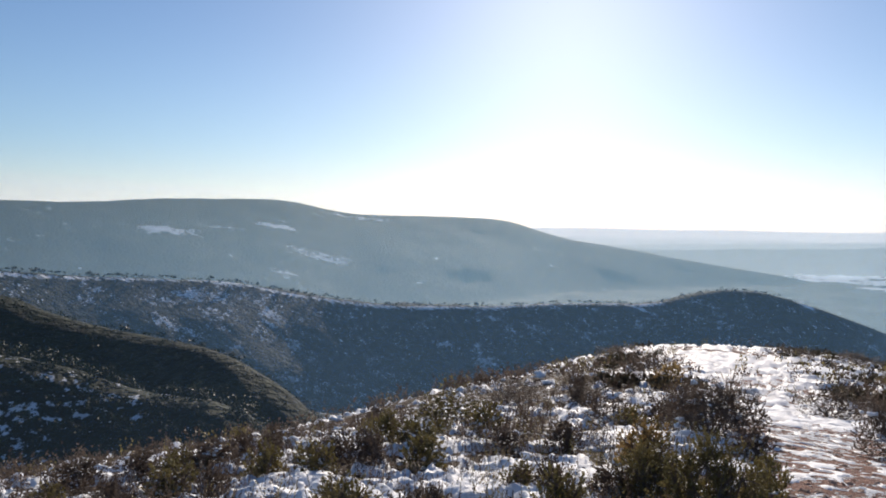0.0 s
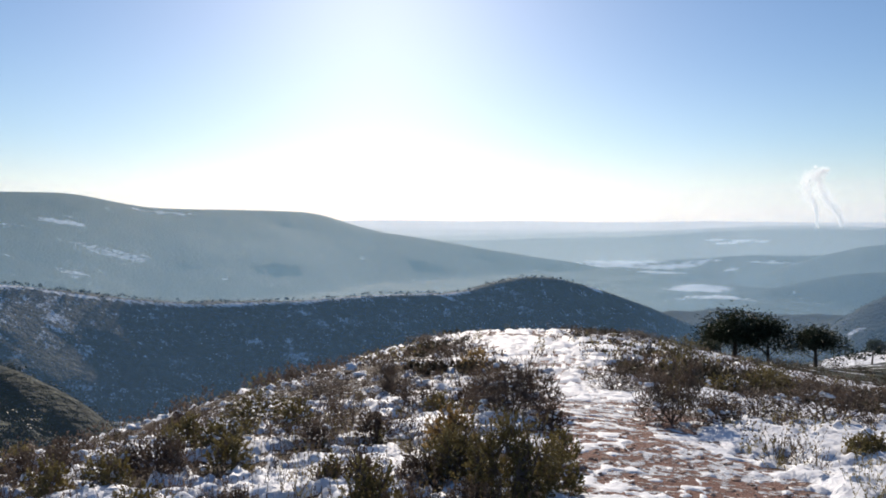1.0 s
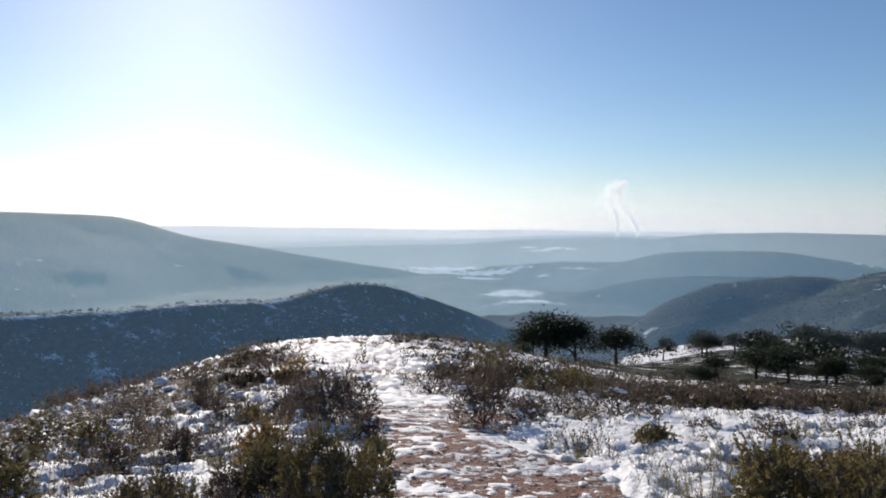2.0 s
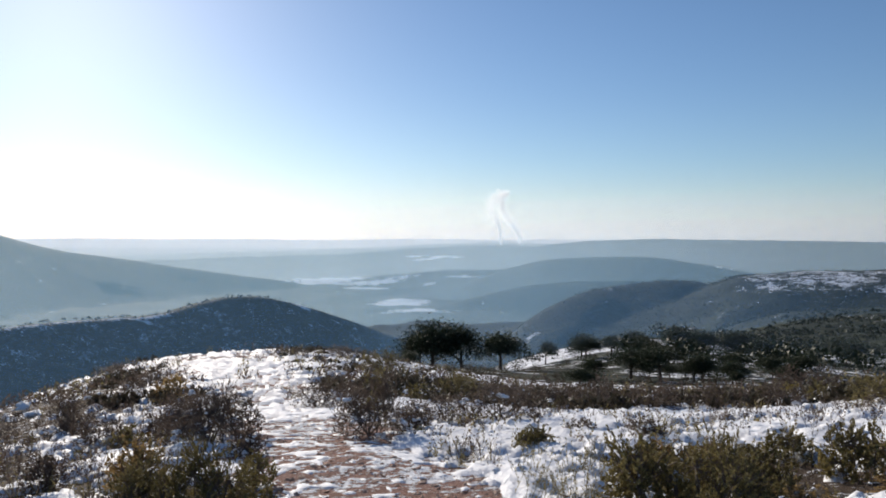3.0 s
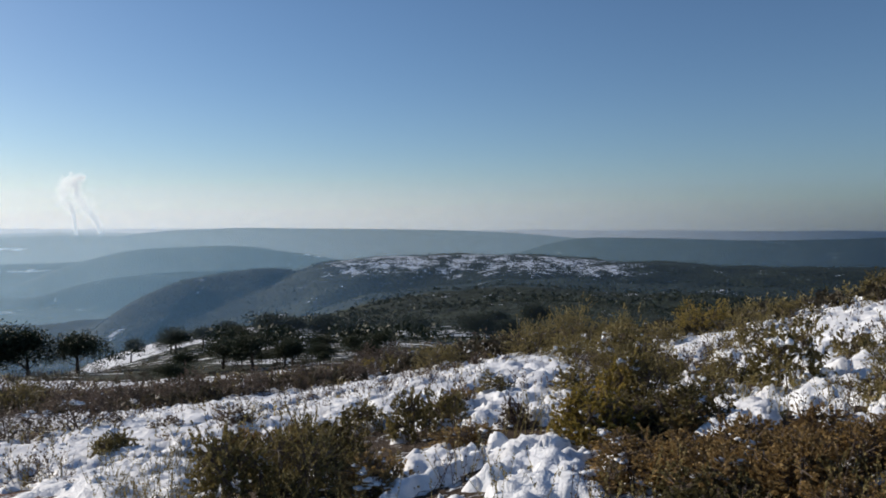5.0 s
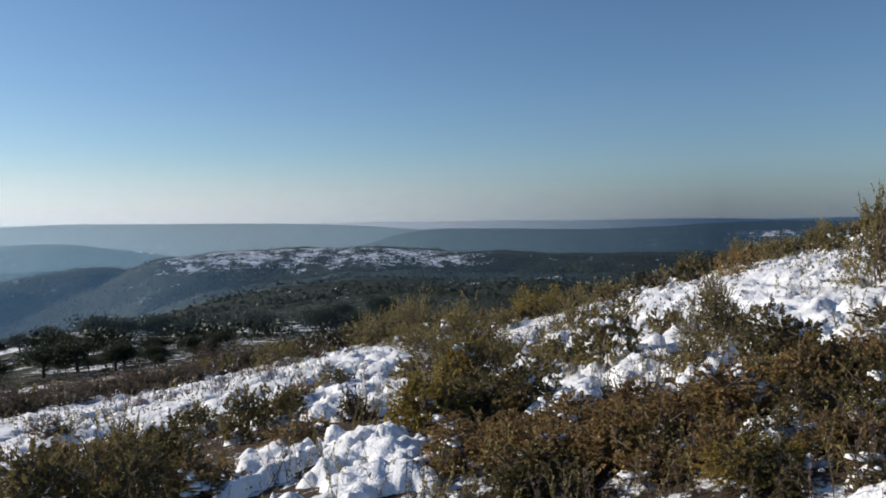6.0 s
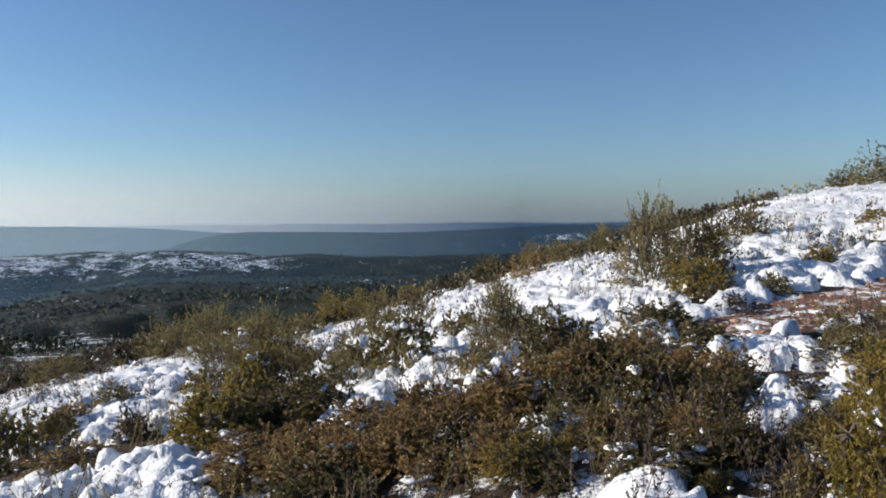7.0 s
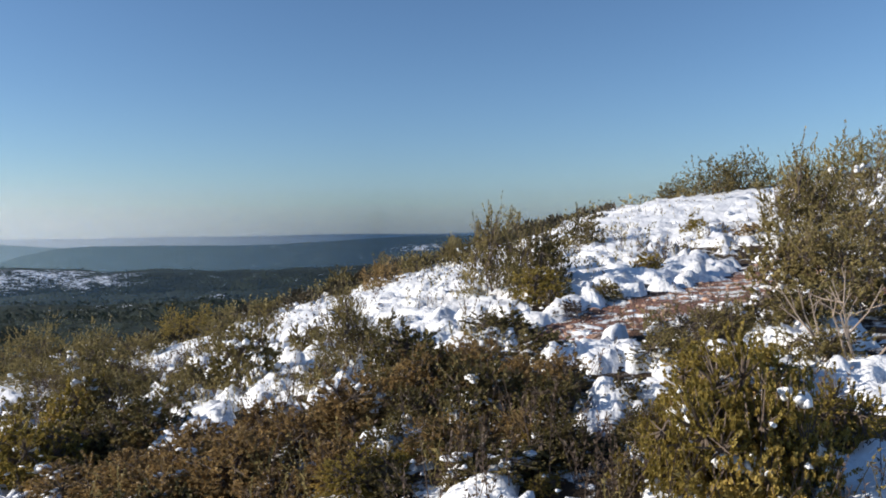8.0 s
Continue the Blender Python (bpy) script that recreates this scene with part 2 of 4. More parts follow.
def ground_material():
    m, t, b = material("hill_ground")
    snow = node(t, "ShaderNodeAttribute", attribute_name="snow").outputs["Fac"]
    wood = node(t, "ShaderNodeAttribute", attribute_name="wood").outputs["Fac"]
    path = node(t, "ShaderNodeAttribute", attribute_name="path").outputs["Fac"]
    far = node(t, "ShaderNodeAttribute", attribute_name="far").outputs["Fac"]
    grain, clod, patch, field = noise_tex(t, 38, 5, 0.65), noise_tex(t, 5, 5, 0.6), noise_tex(t, 0.11, 6, 0.62), noise_tex(t, 0.018, 5, 0.6)
    litter = mixed(t, grain, (0.024, 0.016, 0.011), (0.10, 0.07, 0.046))
    gravel = mixed(t, grain, (0.12, 0.055, 0.042), (0.40, 0.23, 0.175))
    gravel = mixed(t, ramp(t, clod, 0.42, 0.68), gravel, (0.24, 0.13, 0.095))
    soil = mixed(t, path, litter, gravel)
    scrub = mixed(t, ramp(t, patch, 0.35, 0.65), (0.018, 0.022, 0.014), (0.06, 0.055, 0.036))
    forest = mixed(t, ramp(t, patch, 0.32, 0.68), (0.009, 0.016, 0.008), (0.023, 0.032, 0.014))
    forest = mixed(t, ramp(t, field, 0.5, 0.75), forest, (0.034, 0.042, 0.017))
    land = mixed(t, wood, scrub, forest)
    land = mixed(t, far, soil, land)
    k = math_node(t, "ADD", snow, math_node(t, "MULTIPLY", math_node(t, "SUBTRACT", patch, 0.5), 1.1))
    k = math_node(t, "ADD", k, math_node(t, "MULTIPLY", math_node(t, "SUBTRACT", noise_tex(t, 0.03, 4, 0.6), 0.5), 1.3))
    k = math_node(t, "ADD", k, math_node(t, "MULTIPLY", math_node(t, "SUBTRACT", noise_tex(t, 0.6, 3), 0.5), 0.7))
    k = math_node(t, "ADD", k, math_node(t, "MULTIPLY", math_node(t, "MULTIPLY", math_node(t, "SUBTRACT", noise_tex(t, 0.3, 4, 0.65), 0.5), 0.9), far))
    cover = ramp(t, k, 0.50, 0.62)
    # a thin dusting between stones and litter near by
    dust = math_node(t, "ADD", noise_tex(t, 6.5, 5, 0.7), math_node(t, "MULTIPLY", math_node(t, "SUBTRACT", noise_tex(t, 0.9, 3, 0.6), 0.5), 0.35))
    dust = math_node(t, "ADD", dust, math_node(t, "MULTIPLY", path, 0.03))
    dust = math_node(t, "MULTIPLY", ramp(t, dust, 0.54, 0.60), math_node(t, "SUBTRACT", 1.0, far))
    cover = math_node(t, "MAXIMUM", cover, dust)
    t.links.new(mixed(t, cover, land, (0.80, 0.82, 0.85)), b.inputs["Base Color"])
    b.inputs["Roughness"].default_value = 0.9
    b.inputs["Specular IOR Level"].default_value = 0.2
    near_relief = node(t, "ShaderNodeBump", {"Height": math_node(t, "ADD", math_node(t, "ADD", grain, math_node(t, "MULTIPLY", clod, 2.0)), dust), "Strength": 0.9, "Distance": 0.035})
    trees = math_node(t, "MULTIPLY", noise_tex(t, 0.16, 3, 0.6), far)
    far_relief = node(t, "ShaderNodeBump", {"Height": trees, "Strength": 1.0, "Distance": 5.0, "Normal": near_relief.outputs["Normal"]})
    t.links.new(far_relief.outputs["Normal"], b.inputs["Normal"])
    return m


def snow_material():
    m, t, b = material("old_snow")
    fine, lump = noise_tex(t, 60, 4, 0.6), noise_tex(t, 9, 4, 0.6)
    t.links.new(mixed(t, lump, (0.78, 0.81, 0.86), (0.90, 0.91, 0.92)), b.inputs["Base Color"])
    b.inputs["Roughness"].default_value = 0.65
    b.inputs["Specular IOR Level"].default_value = 0.3
    b.inputs["Subsurface Weight"].default_value = 0.0
    bump(t, b, math_node(t, "ADD", fine, math_node(t, "ADD", math_node(t, "MULTIPLY", lump, 3.5), math_node(t, "MULTIPLY", noise_tex(t, 4.0, 4, 0.6), 3.0))), 0.4, 0.03)
    return m


def leaf_material(name, dark, light, tip, translucent=0.25):
    m, t, b = material(name)
    island = node(t, "ShaderNodeNewGeometry").outputs["Random Per Island"]
    each = node(t, "ShaderNodeObjectInfo").outputs["Random"]
    c = mixed(t, island, dark, light)
    c = mixed(t, ramp(t, noise_tex(t, 5, 3), 0.45, 0.7), c, tip)
    c = mixed(t, math_node(t, "MULTIPLY", each, 0.2), c, dark)
    t.links.new(c, b.inputs["Base Color"])
    b.inputs["Roughness"].default_value = 0.6
    b.inputs["Specular IOR Level"].default_value = 0.25
    tr = node(t, "ShaderNodeBsdfTranslucent", {"Color": c})
    mix = node(t, "ShaderNodeMixShader", {0: translucent, 1: b.outputs[0], 2: tr.outputs[0]})
    t.links.new(mix.outputs[0], t.nodes["Material Output"].inputs["Surface"])
    return m


def bark_material(name, dark, light):
    m, t, b = material(name)
    grain = noise_tex(t, 45, 5, 0.7)
    t.links.new(mixed(t, grain, dark, light), b.inputs["Base Color"])
    b.inputs["Roughness"].default_value = 0.9
    bump(t, b, grain, 0.6, 0.01)
    return m


def stone_material():
    m, t, b = material("red_limestone")
    grain = noise_tex(t, 30, 5, 0.65)
    each = node(t, "ShaderNodeObjectInfo").outputs["Random"]
    isl = node(t, "ShaderNodeNewGeometry").outputs["Random Per Island"]
    c = mixed(t, grain, (0.31, 0.155, 0.095), (0.60, 0.37, 0.25))
    c = mixed(t, math_node(t, "MULTIPLY", math_node(t, "FRACT", math_node(t, "ADD", each, isl), 0.0), 0.7), c, (0.48, 0.39, 0.31))
    t.links.new(c, b.inputs["Base Color"])
    b.inputs["Roughness"].default_value = 0.85
    bump(t, b, grain, 0.6, 0.01)
    return m


def haze_sheet_material(name, cover, top, tone, base=-60.0):
    """Painted haze on a sheet: some light passes, the rest scatters tinted; thinner upwards."""
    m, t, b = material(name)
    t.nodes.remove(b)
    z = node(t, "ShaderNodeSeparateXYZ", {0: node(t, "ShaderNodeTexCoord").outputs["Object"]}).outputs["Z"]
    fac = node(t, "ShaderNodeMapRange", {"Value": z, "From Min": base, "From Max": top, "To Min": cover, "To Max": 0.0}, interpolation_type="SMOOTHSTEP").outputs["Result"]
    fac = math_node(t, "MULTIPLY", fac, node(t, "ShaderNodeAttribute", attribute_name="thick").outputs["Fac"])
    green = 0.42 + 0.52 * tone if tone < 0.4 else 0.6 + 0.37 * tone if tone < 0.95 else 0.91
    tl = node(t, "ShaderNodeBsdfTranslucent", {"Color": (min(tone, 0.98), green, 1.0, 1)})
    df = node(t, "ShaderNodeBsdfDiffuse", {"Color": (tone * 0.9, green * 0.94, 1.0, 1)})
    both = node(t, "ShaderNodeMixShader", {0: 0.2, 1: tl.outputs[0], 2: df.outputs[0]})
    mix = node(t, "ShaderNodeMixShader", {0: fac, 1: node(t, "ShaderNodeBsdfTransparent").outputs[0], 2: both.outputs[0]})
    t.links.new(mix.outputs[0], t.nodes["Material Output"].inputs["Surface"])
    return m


GROUND, SNOW, STONE = ground_material(), snow_material(), stone_material()
OAK = leaf_material("oak_leaf", (0.075, 0.064, 0.026), (0.22, 0.182, 0.07), (0.32, 0.25, 0.1), 0.26)
JUNIPER = leaf_material("juniper_needle", (0.16, 0.13, 0.03), (0.42, 0.32, 0.08), (0.52, 0.38, 0.11), 0.36)
ROSEMARY = leaf_material("rosemary_needle", (0.11, 0.092, 0.036), (0.30, 0.245, 0.094), (0.39, 0.315, 0.13), 0.3)
HEATH = leaf_material("heath_sprig", (0.06, 0.045, 0.036), (0.17, 0.13, 0.098), (0.23, 0.17, 0.13), 0.32)
RUSSET = leaf_material("russet_leaf", (0.15, 0.10, 0.042), (0.44, 0.305, 0.125), (0.55, 0.39, 0.17), 0.36)
DRY_SCRUB = leaf_material("dry_scrub", (0.03, 0.027, 0.018), (0.09, 0.078, 0.048), (0.14, 0.11, 0.07), 0.2)
PINE_LEAF = leaf_material("pine_needle", (0.016, 0.024, 0.012), (0.044, 0.06, 0.029), (0.065, 0.075, 0.034), 0.22)
FAR_LEAF = leaf_material("wood_canopy", (0.015, 0.025, 0.011), (0.032, 0.044, 0.017), (0.044, 0.053, 0.02), 0.04)
TWIG = bark_material("grey_twig", (0.06, 0.045, 0.035), (0.21, 0.165, 0.13))
PALE_TWIG = bark_material("pale_twig", (0.22, 0.17, 0.13), (0.46, 0.38, 0.31))
BARK = bark_material("pine_bark", (0.035, 0.025, 0.02), (0.13, 0.09, 0.065))


# ---- mesh helpers ----
def mesh_of(name, verts, faces, size, smooth_faces=False):
    """A mesh from arrays: faces is (n, size)."""
    me = bpy.data.meshes.new(name)
    verts, faces = np.asarray(verts, np.float32), np.asarray(faces, np.int32)
    me.vertices.add(len(verts))
    me.vertices.foreach_set("co", verts.ravel())
    me.loops.add(faces.size)
    me.loops.foreach_set("vertex_index", faces.ravel())
    me.polygons.add(len(faces))
    me.polygons.foreach_set("loop_start", np.arange(0, faces.size, size, dtype=np.int32))
    me.polygons.foreach_set("use_smooth", np.full(len(faces), smooth_faces))
    me.update(calc_edges=True)
    return me


def put(name, me, mat, parent=None, label="", **tags):
    if mat is not None and not me.materials:
        me.materials.append(mat)
    ob = new(name, me)
    ob.parent = parent
    return tagged(ob, label, **tags)


def attribute(me, name, values):
    me.attributes.new(name, "FLOAT", "POINT").data.foreach_set("value", np.asarray(values, np.float32))


def grid_faces(n, m, wrap=False):
    i, j = np.meshgrid(np.arange(n if wrap else n - 1), np.arange(m - 1), indexing="ij")
    k = (i + 1) % n
    return np.stack([i * m + j, i * m + j + 1, k * m + j + 1, k * m + j], -1).reshape(-1, 4)


def polar(bearings, radii):
    a, r = np.meshgrid(np.radians(bearings), radii, indexing="ij")
    return r * np.sin(a), r * np.cos(a)


# ---- where snow lies and what grows, far and near ----
FIELDS_NEAR = (  # x, y, half length across, half depth, cover
    (590, 1220, 21, 8, 0.9), (284, 1166, 49, 4, 0.95), (806, 995, 20, 8, 0.8), (839, 898, 26, 10, 0.5), (815, 807, 61, 8, 0.8),
    (805, 1003, 24, 8, 0.8), (2016, 1296, 33, 15, 0.9), (264, 149, 7, 11, 0.8), (877, 622, 12, 16, 0.6), (202, 82, 7, 8, 0.7),
    (210, 88, 8, 8, 0.85), (216, 71, 4, 8, 0.7), (739, 50, 34, 26, 0.55), (2433, -561, 76, 32, 0.7), (1314, 2529, 119, 30, 1.3),
    (1334, 2231, 59, 71, 1.2), (1146, 1720, 41, 45, 1.3), (1939, 2818, 36, 29, 1.3), (1989, 2712, 36, 36, 1.2), (1218, 2221, 77, 16, 1.1),
    (137, 152, 13, 7, 2), (147, 142, 12, 6, 2), (156, 131, 10, 5, 1.9),
)
FIELDS_FAR = (  # the same
    (-683, 1849, 60, 29, 0.9), (-583, 1959, 31, 22, 0.7), (-457, 2056, 51, 27, 0.9), (-324, 1917, 66, 29, 0.75), (-269, 1938, 30, 25, 0.8),
    (-368, 1718, 24, 41, 0.65), (-221, 2352, 107, 25, 0.6), (1358, 2604, 133, 83, 1), (1438, 2398, 95, 73, 0.9), (1152, 1742, 63, 73, 1),
    (1057, 1525, 63, 35, 0.9), (1555, 2390, 97, 31, 0.8), (1929, 2703, 63, 50, 0.9), (2040, 2656, 35, 43, 0.9), (1687, 2179, 52, 35, 0.8),
    (1518, 2125, 24, 33, 0.8),
)
FIELDS = FIELDS_NEAR + FIELDS_FAR


def far_cover(x, y, z):
    """Snow and wood on the land past the hill."""
    a, r = bearing(x, y)
    snow = np.full(np.shape(x), 0.12)
    spur = (a < -8) & (r < 300)
    snow = np.where(spur, 0.33, snow)
    snow = np.where((a < -5) & (r > 300) & (r < 600), 0.02, snow)
    t = np.array(RIDGE_SCARP)
    d = r - np.interp(a, t[:, 0], t[:, 1])
    on = (a > -60) & (a < 34) & (r > 600) & (r < 1700)
    snow = np.where(on & (d < -10), 0.26 + 0.12 * fbm(x / 120, y / 120 + 4, 3) + 0.16 * smooth(-27, -18, a) * smooth(-6, -14, a) * smooth(-140, -70, d) * smooth(-15, -45, d), snow)
    snow = np.maximum(snow, np.where(on & (a < 17), np.exp(-((d + 5) / 5.0) ** 2) * 0.95, 0))
    t = np.array(RIDGE_SNOWY)
    d = r - np.interp(a, t[:, 0], t[:, 1])
    snow = np.maximum(snow, 0.5 * smooth(56, 60, a) * smooth(86, 79, a) * smooth(-220, -60, d) * smooth(160, 60, d))
    snow = np.maximum(snow, 0.42 * smooth(28, 45, r) * smooth(280, 170, r) * smooth(25, 36, a) * smooth(100, 80, a))
    for fx, fy, wide, deep, much in FIELDS:
        fa, fr = math.degrees(math.atan2(fx, fy)), math.hypot(fx, fy)
        u, v = (a - fa) / (math.degrees(wide / fr)), (r - fr) / (deep if fr < 1000 else 0.7 * deep)
        ragged = 0.8 if fr < 1000 else 0.7
        snow = np.maximum(snow, (0.66 if fr < 1000 else 0.9) * much * smooth(2.2, 0.4, np.sqrt(u * u + v * v) + ragged * fbm(x / 32, y / 32, 3)))
    # a snowed-up lane climbing the flank below the pines
    snow = np.maximum(snow, 2.2 * smooth(41.4, 42.4, a) * smooth(53.5, 52.0, a) * smooth(1.15, 0.75, np.abs(r - 170) / (46 - 3 * (a - 42))))
    wood = np.full(np.shape(x), 0.9)
    wood = np.where((a > 52) & (a < 130) & (r > 120) & (r < 1150), 1.0, wood)
    wood = np.where(on & (r < 1250) & (d < 0), 0.35, wood)
    wood = np.where((a < -5) & (r < 620), 1.0, wood)
    return snow, np.clip(wood, 0, 1)


# ---- ground: one sheet out to the horizon ----
def build_ground():
    view = np.arange(-42, 150.01, 0.42)
    rest = np.arange(153, 316, 3.0)
    bearings = np.concatenate([view, rest])
    radii = np.concatenate([[0.002, 0.4, 0.8], np.geomspace(1.2, 80, 125), np.geomspace(81, 800, 115), np.linspace(806, 1400, 110), np.geomspace(1412, 4900, 85)])
    x, y = polar(bearings, radii)
    z = height(x, y)
    me = mesh_of("ground", np.stack([x, y, z], -1).reshape(-1, 3), grid_faces(len(bearings), len(radii), True)[:, ::-1], 4, True)
    a, r = bearing(x, y)
    snow, wood = far_cover(x, y, z)
    attribute(me, "snow", np.where(r < 24, 0.0, snow * smooth(24, 45, r)).ravel())
    attribute(me, "wood", wood.ravel())
    attribute(me, "path", trail_at(x, y).ravel())
    attribute(me, "far", smooth(24, 60, r).ravel())
    return put("ground", me, GROUND, None, "snow-dusted scrub hill falling away to wooded valleys and ridges", category="ground", kind="structure")


build_ground()


# ---- snow lying on the near ground ----
BARE = (  # x, y, half width: scrub with no snow beneath
    (3.86, -1.36, 0.31), (3.47, -1.66, 0.26), (2.94, -1.28, 0.2), (2.8, -1.48, 0.2), (3.15, -0.71, 0.22),
    (3.97, 0.05, 0.21), (2.74, -1.98, 0.2), (2.5, -2.23, 0.24), (8.36, 0.86, 0.53), (3.86, 0, 0.45),
    (3.6, -0.43, 0.32), (5.06, 3.62, 0.41), (5.43, 3.08, 0.41), (4.89, 0.6, 0.41), (6.51, 2.3, 0.26),
)
DRIFTS_LOW = (  # x, y, half width, cover: where the snow lies thick
    (7.21, 9.9, 1.43, 0.9), (5.37, 5.94, 0.94, 1), (6.47, 6.17, 0.77, 0.9), (4.35, 4.13, 0.57, 0.9), (9.6, 7.74, 1.05, 0.9),
    (9.91, 6.95, 1.03, 0.9), (7.66, 3.53, 0.85, 1), (6.66, 3.23, 0.52, 0.9), (10.16, 2.86, 0.97, 1), (8.19, 1.72, 0.64, 0.9),
    (6.61, 1.91, 0.69, 1), (4.31, 1.06, 0.33, 0.85), (4.23, 1.72, 0.25, 0.7), (12.35, 0.27, 0.56, 0.7), (5.01, 5.87, 0.67, 0.8),
    (9.71, 7.8, 1.06, 0.8), (11.38, 26.79, 2.6, 0.55), (10.75, 21.46, 1.66, 0.8), (5.03, 16.86, 0.82, 0.6), (2.89, 6.25, 0.33, 0.7),
    (8.74, 26.66, 1.29, 0.6), (-0.03, 11.61, 0.55, 0.5), (1.02, 5.7, 0.37, 0.9), (1.92, 7.58, 0.31, 0.6),
)
DRIFTS_HIGH = (  # x, y, half width, cover: where the snow lies thick
    (2.22, 4.4, 0.24, 0.7), (-1.02, 8.51, 0.41, 0.4), (3.72, -2.16, 0.15, 0.9), (3.09, -1.83, 0.15, 0.9), (3.42, -0.96, 0.15, 0.7),
    (5.99, -1.57, 0.67, 1), (8.59, -1.09, 0.7, 0.9), (8.73, -1.68, 0.91, 1), (7.33, -2.25, 0.67, 1), (4.84, -2.44, 0.27, 0.8),
    (7.23, -4.02, 0.65, 0.9), (6, -3.81, 0.45, 0.9), (10.94, -7.06, 1.71, 1), (10.24, -7.59, 1.4, 0.9), (5.29, -0.51, 0.31, 0.8),
    (5.05, -0.06, 0.26, 0.8), (4.71, -0.89, 0.24, 0.7), (2.71, -2.78, 0.16, 0.7), (2.19, -2.2, 0.15, 0.8), (3.28, -3.13, 0.19, 0.6),
    (13.06, 0.64, 0.59, 0.6), (3.87, 0.83, 0.18, 0.8), (7.31, 3.14, 0.55, 0.9), (8, 4.49, 0.5, 0.8),
)
DRIFTS_SLOPE = (  # x, y, half width, cover: where the snow lies thick
    (7.75, 3.78, 0.6, 0.9), (8.4, 3.46, 0.42, 0.8), (8.59, 2.54, 0.55, 0.9), (8.87, 1.95, 0.34, 0.8), (6.73, 2.08, 0.27, 0.7),
    (5.95, 1.4, 0.28, 0.9), (4.49, 1.15, 0.29, 0.9), (4.48, 1.8, 0.23, 0.8), (5.6, -0.33, 0.37, 0.8), (5.04, -0.62, 0.26, 0.8),
    (5.11, -0.14, 0.19, 0.8), (4.52, -0.87, 0.2, 0.7), (9.91, -2.93, 0.69, 0.9), (6.41, -1.87, 0.44, 0.9), (8.89, -0.91, 0.4, 0.9),
    (6.51, 1.82, 0.46, 0.9), (9.18, 2.86, 0.44, 0.8), (8.81, 2.16, 0.41, 0.8), (4.5, 1.1, 0.32, 1), (6.3, 1.14, 0.24, 0.8),
    (11.5, 0.43, 0.43, 0.8), (4.92, -0.09, 0.25, 0.9), (4.96, -0.57, 0.22, 0.8), (5.09, -0.95, 0.22, 0.8),
)
DRIFTS_BANK = (  # x, y, half width, cover: where the snow lies thick
    (9.21, -2.24, 0.62, 0.9), (7.1, -2.28, 0.43, 0.9), (4.75, -1.69, 0.18, 0.9), (4.14, -1.22, 0.15, 0.8), (3.41, -0.93, 0.18, 0.9),
    (2.64, -1.23, 0.15, 0.7), (3.62, -2.08, 0.16, 0.9), (2.85, -1.7, 0.15, 0.8), (8.99, -5.32, 0.68, 0.9), (14.04, -9.05, 1.35, 1),
    (7.42, -5.31, 0.46, 0.8), (5.88, -3.34, 0.34, 0.9), (4.79, -2.41, 0.17, 0.8), (3.27, -2.63, 0.15, 0.8), (2.79, -2.26, 0.15, 0.8),
)
DRIFTS = DRIFTS_LOW + DRIFTS_HIGH + DRIFTS_SLOPE + DRIFTS_BANK


def snow_cover_at(x, y):
    """Above zero where snow lies."""
    r = np.hypot(x, y)
    a = np.degrees(np.arctan2(x, y))
    k = 0.45 * fbm(x / 1.9, y / 1.9, 3) + 0.85 * fbm(x / 0.38 + 3, y / 0.38, 4, 0.65) - 0.05 - 0.13 * smooth(12, 40, a) * smooth(40, 8, r) + 0.04 * smooth(16, 8, a) * smooth(14, 8, r) - 0.16 * smooth(18, 12, a) * smooth(8, 14, r) - 0.12 * smooth(13, 17, r) * smooth(36, 30, a) - 0.02 * smooth(58, 70, a) - 0.19 * smooth(58, 63, a) * smooth(90, 82, a) * smooth(3.5, 4.5, r) * smooth(11, 8, r)
    k = k + (0.45 + 0.35 * smooth(55, 66, a)) * fbm(x / 0.2, y / 0.2 + 6, 3, 0.6) * smooth(14, 8, r)
    drift = np.zeros(np.shape(x))
    for dx, dy, w, c in DRIFTS:
        drift = np.maximum(drift, c * np.exp(-((x - dx) ** 2 + (y - dy) ** 2) / (2.3 * w * w)))
    bare = np.zeros(np.shape(x))
    for dx, dy, w in BARE:
        bare = np.maximum(bare, np.exp(-((x - dx) ** 2 + (y - dy) ** 2) / (w * w)))
    k = k + 0.72 * drift * (1 - 0.6 * trail_at(x, y)) - 0.75 * bare
    on = trail_at(x, y)
    k = k - 0.3 * on * smooth(100, 106, a)
    return k + on * (-0.02 + 0.1 * smooth(7, 13, r) - 0.2 * smooth(24, 32, r)) + on * 1.1 * fbm(x / 0.16, y / 0.16, 3, 0.7) + 0.6 * np.maximum(smooth(16, 26, r), smooth(4, 7, r) * smooth(60, 75, a)) * fbm(x / 0.45, y / 0.45, 3, 0.65)


def snow_depth(x, y):
    """Depth of the lying snow in metres, with round edges and puffy lumps; below zero there is none."""
    k = snow_cover_at(x, y)
    on = trail_at(x, y)
    puff = np.clip(np.abs(fbm(x / 0.33, y / 0.33 + 8, 2, 0.5)) * 2.2, 0.05, 1) * (0.45 + 0.55 * smooth(50, 72, bearing(x, y)[0]))
    small = np.clip(np.abs(fbm(x / 0.16 + 2, y / 0.16, 2)) * 2.2, 0, 1)
    low = 0.65 + 0.35 * smooth(2.8, 4.5, np.hypot(x, y))
    deep = 0.022 * (1 - 0.5 * on) + (0.03 + 0.05 * puff + 0.045 * small) * (1 - on)
    return np.where(k > 0, (1 - np.exp(-np.maximum(k, 0) / 0.11)) * deep * 0.95 * low, 0.25 * np.maximum(k, -0.3))


